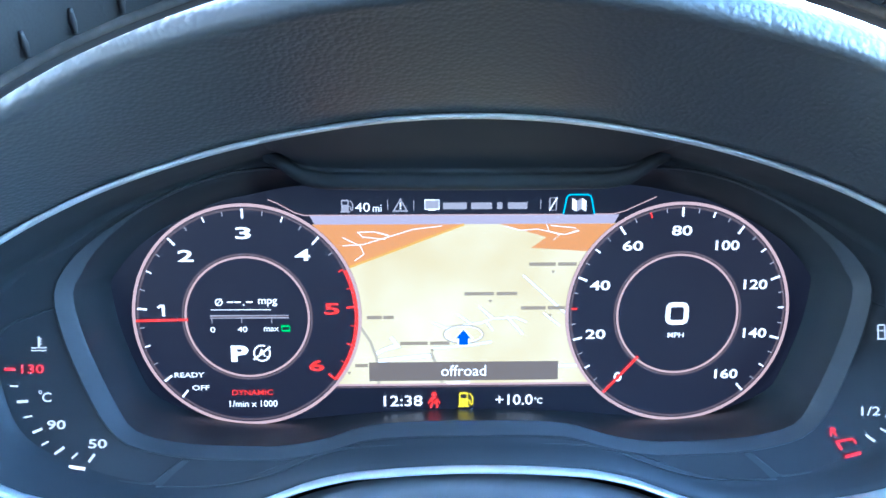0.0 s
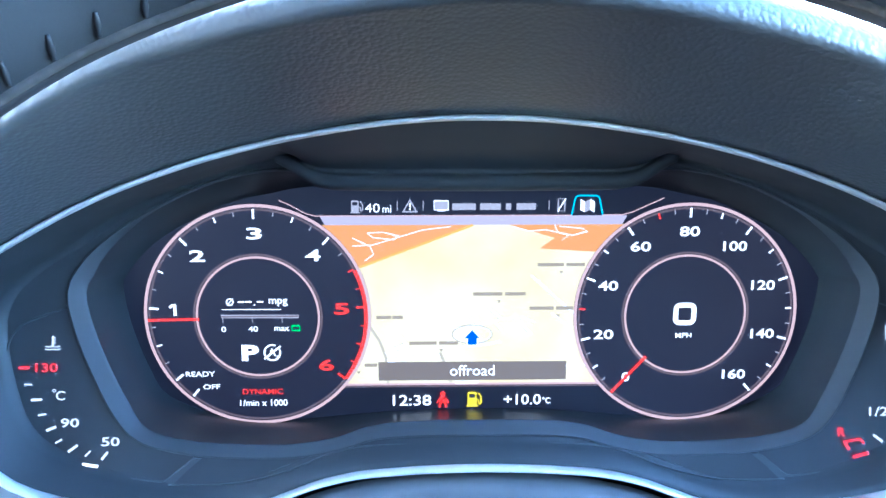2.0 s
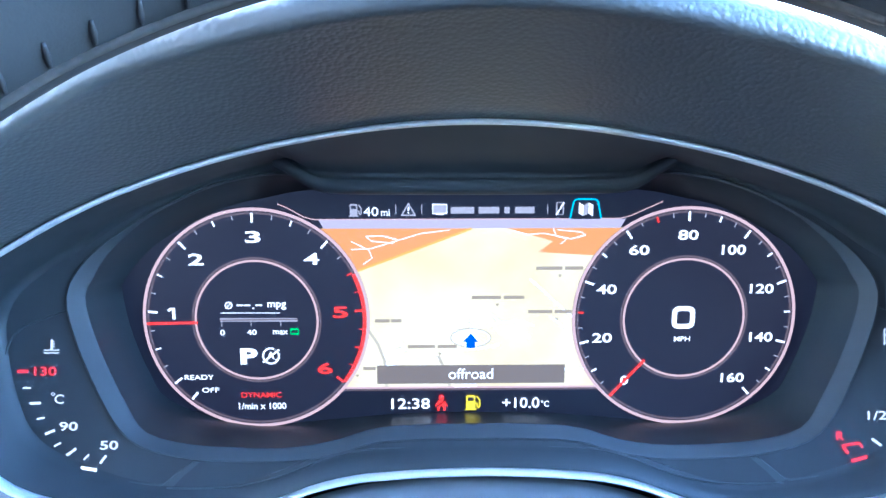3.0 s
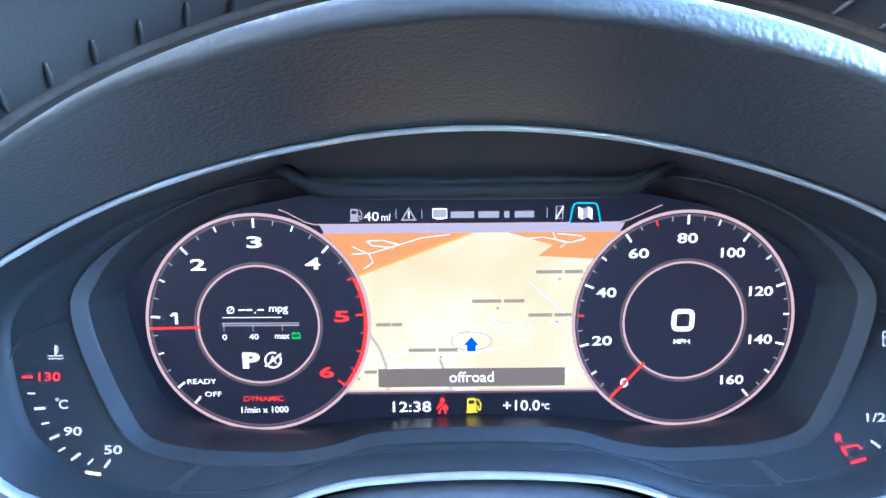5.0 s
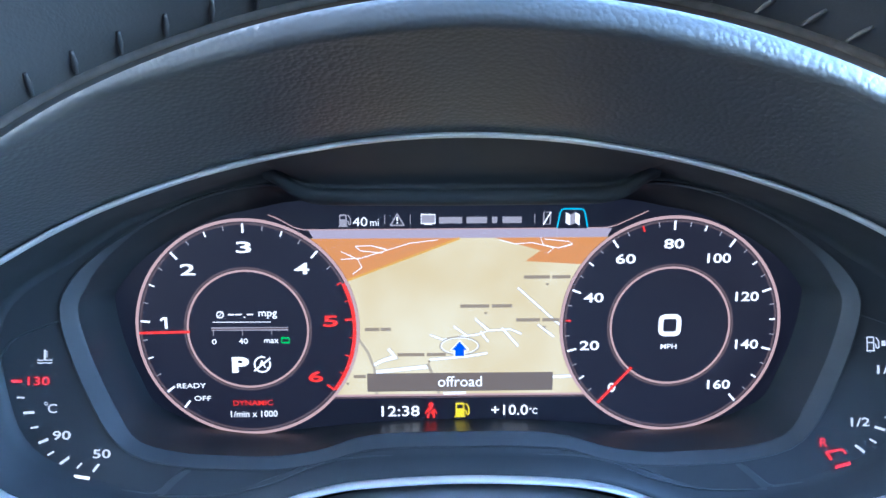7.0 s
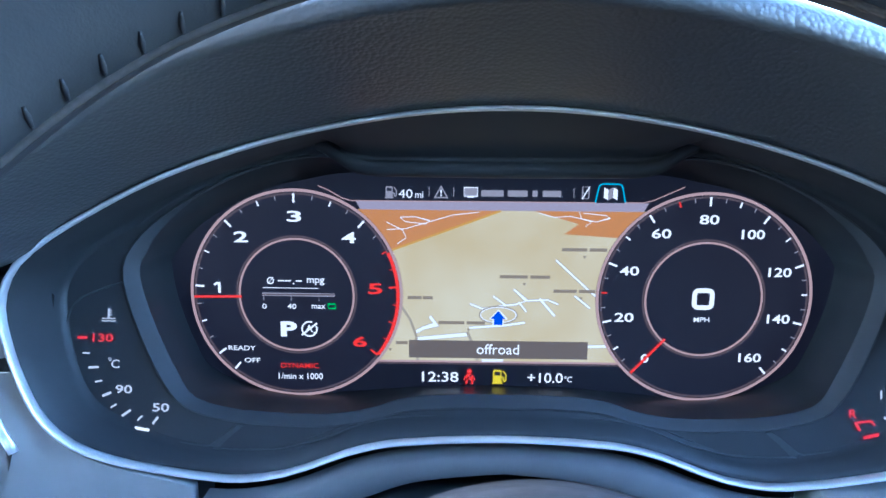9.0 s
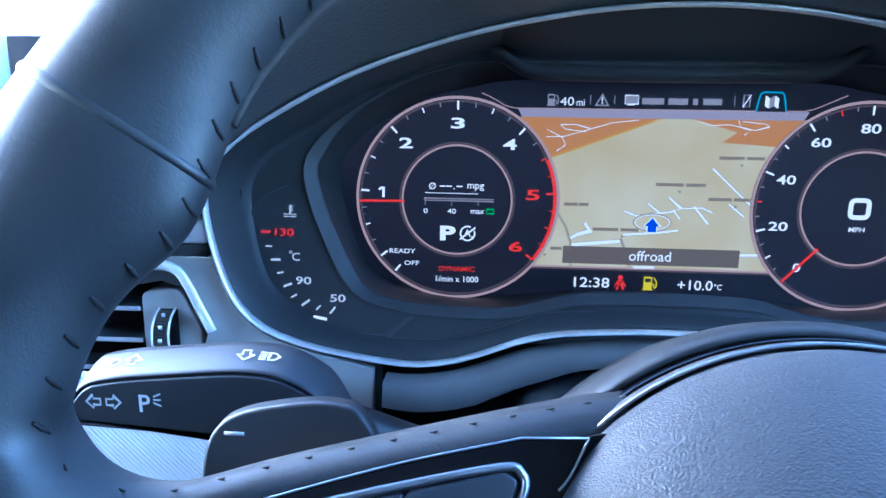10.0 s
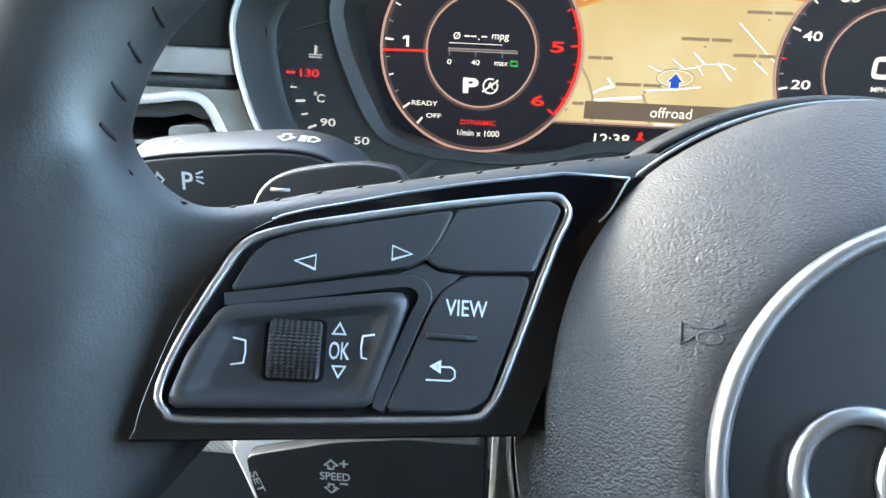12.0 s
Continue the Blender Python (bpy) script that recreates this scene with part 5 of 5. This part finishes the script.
part("housing", plate([(x, -0.0475, z) for x, z in round_poly([(-0.2125, -0.0462), (-0.1965, -0.0442), (-0.1880, -0.0610), (-0.1880, -0.0900), (-0.2125, -0.0900)], 0.003)], 0.02, 0.0006), DASH_GREY, vent, "grey vent housing")
part("housing", box(-0.33, -0.19, -0.034, -0.026, -0.092, -0.034), GAP_SHADE, vent)
part("upper_edge", plate([(x, -0.0500, z) for x, z in [(-0.33, -0.0385), (-0.2167, -0.0372), (-0.2010, -0.0352), (-0.1955, -0.0372), (-0.1925, -0.0420), (-0.1960, -0.0420), (-0.2020, -0.0405), (-0.2125, -0.0425), (-0.33, -0.0440)]], 0.02, 0.0005), PANEL_BLACK, vent)
for z in (-0.0530, -0.0665, -0.0790):
    slat = part("slat", plate([(-0.33, -0.0480, z - 0.0010), (-0.2128, -0.0480, z - 0.0010), (-0.2128, -0.0480, z + 0.0010), (-0.33, -0.0480, z + 0.0010)], 0.016, 0.0004), PANEL_BLACK, vent, "thin dark vent slat")
    part("slat_edge", box(-0.33, -0.2130, -0.0488, -0.0478, z - 0.0008, z + 0.0010, 0.0003), INLAY, slat)
part("wheel_slot", box(-0.2062, -0.1975, -0.0480, -0.0470, -0.0747, -0.0530), GAP_SHADE, vent)
wl = []
for j in range(65):
    t = radians(-80 + 160 * j / 64)
    rr = 0.0112 + (0.0003 if j % 2 else 0)
    wl.append([Vector((x, -0.0440 - (rr if i not in (0, 4) else 0.0106) * math.cos(t), -0.0637 + rr * math.sin(t))) for i, x in enumerate((-0.2054, -0.2050, -0.2018, -0.1988, -0.1984))])
thumb_wheel = part("thumb_wheel", loft(wl, False), ROLLER, vent, "knurled vent thumb wheel", smooth=False)
for x in (-0.2053, -0.1985):
    part("wheel_edge", tube([Vector((x, -0.0440 - 0.0114 * math.cos(radians(-80 + 160 * j / 30)), -0.0637 + 0.0114 * math.sin(radians(-80 + 160 * j / 30)))) for j in range(31)], 0.0005, 6, False, 1.0, Vector((1, 0, 0))), CHROME, thumb_wheel)
for k in range(5):
    t = radians(-52 + 26 * k)
    part("wheel_mark", box(-0.2025, -0.2011, -0.0440 - 0.0119 * math.cos(t) - 0.0003, -0.0440 - 0.0119 * math.cos(t) + 0.0003, -0.0637 + 0.0119 * math.sin(t) - 0.0007, -0.0637 + 0.0119 * math.sin(t) + 0.0007), CHROME, thumb_wheel)

knee = thing("ribbed_trim", "silver ribbed trim panel below the stalk", "trim panel", LEVEL)
bm = box(-0.300, -0.1425, -0.078, -0.070, -0.160, -0.0680, 0.002)
bmesh.ops.rotate(bm, cent=(0, -0.078, -0.068), matrix=Matrix.Rotation(radians(-24), 3, "X"), verts=bm.verts)
part("ribbed_panel", bm, RIBBED, knee)
switch = thing("light_switch", "dark rotary light switch with a chrome ring", "switch", LEVEL)
c = Vector((-0.2245, -0.083, -0.1030))
part("chrome_ring", tube([c + Vector((0.0150 * math.cos(2 * math.pi * k / 48), 0, 0.0150 * math.sin(2 * math.pi * k / 48))) for k in range(48)], 0.0016, 8, True), CHROME, switch)
part("knob", plate([c + Vector((0.0140 * math.cos(2 * math.pi * k / 48), -0.002, 0.0140 * math.sin(2 * math.pi * k / 48))) for k in range(48)], 0.008, 0.001), BUTTON, switch)

centre = thing("centre_screen", "black centre screen with a thin silver edge on the dash", "screen")
part("screen_body", box(-0.560, -0.327, 0.030, 0.042, 0.0062, 0.165, 0.003), PANEL_BLACK, centre)
part("screen_glass", box(-0.556, -0.330, 0.0275, 0.0295, 0.010, 0.160, 0.001), SCREEN, centre)
part("silver_edge", box(-0.3265, -0.3225, 0.026, 0.043, 0.0062, 0.167, 0.001), CHROME, centre, "silver side edge")

# ---- cabin that closes the place ----
cabin = thing("cabin_shell", "plain dark car cabin shell", "car interior", kind="structure")
SHELL = shade("cabin_trim", (0.012, 0.012, 0.013), 0.8, mottle=0.1)
HEADLINER = shade("dark_headliner", (0.07, 0.07, 0.072), 0.9, mottle=0.08)
part("roof", box(-1.15, 0.5, -0.80, -0.05, 0.52, 0.56), HEADLINER, cabin, "dark cloth headliner")
part("floor", box(-1.15, 0.5, -0.80, 0.6, -0.80, -0.75), SHELL, cabin)
for x0, x1, y1 in ((0.42, 0.5, -0.55), (-1.15, -1.05, -0.74)):
    part("door_panel", box(x0, x1, -0.80, 0.6, -0.75, 0.06), SHELL, cabin)
    part("rear_side", box(x0, x1, -0.80, y1, 0.06, 0.52), SHELL, cabin)
part("rear_panel", box(-1.05, 0.42, -0.80, -0.72, -0.75, 0.52), SHELL, cabin)
part("bulkhead", box(-1.05, 0.42, 0.05, 0.10, -0.75, 0.06), SHELL, cabin)
part("knee_panel", box(-1.05, 0.42, -0.045, -0.010, -0.45, -0.14, 0.004), PANEL_BLACK, cabin)
part("column_shroud", box(-0.058, 0.058, -0.185, -0.02, -0.150, -0.080, 0.014), PANEL_BLACK, cabin)
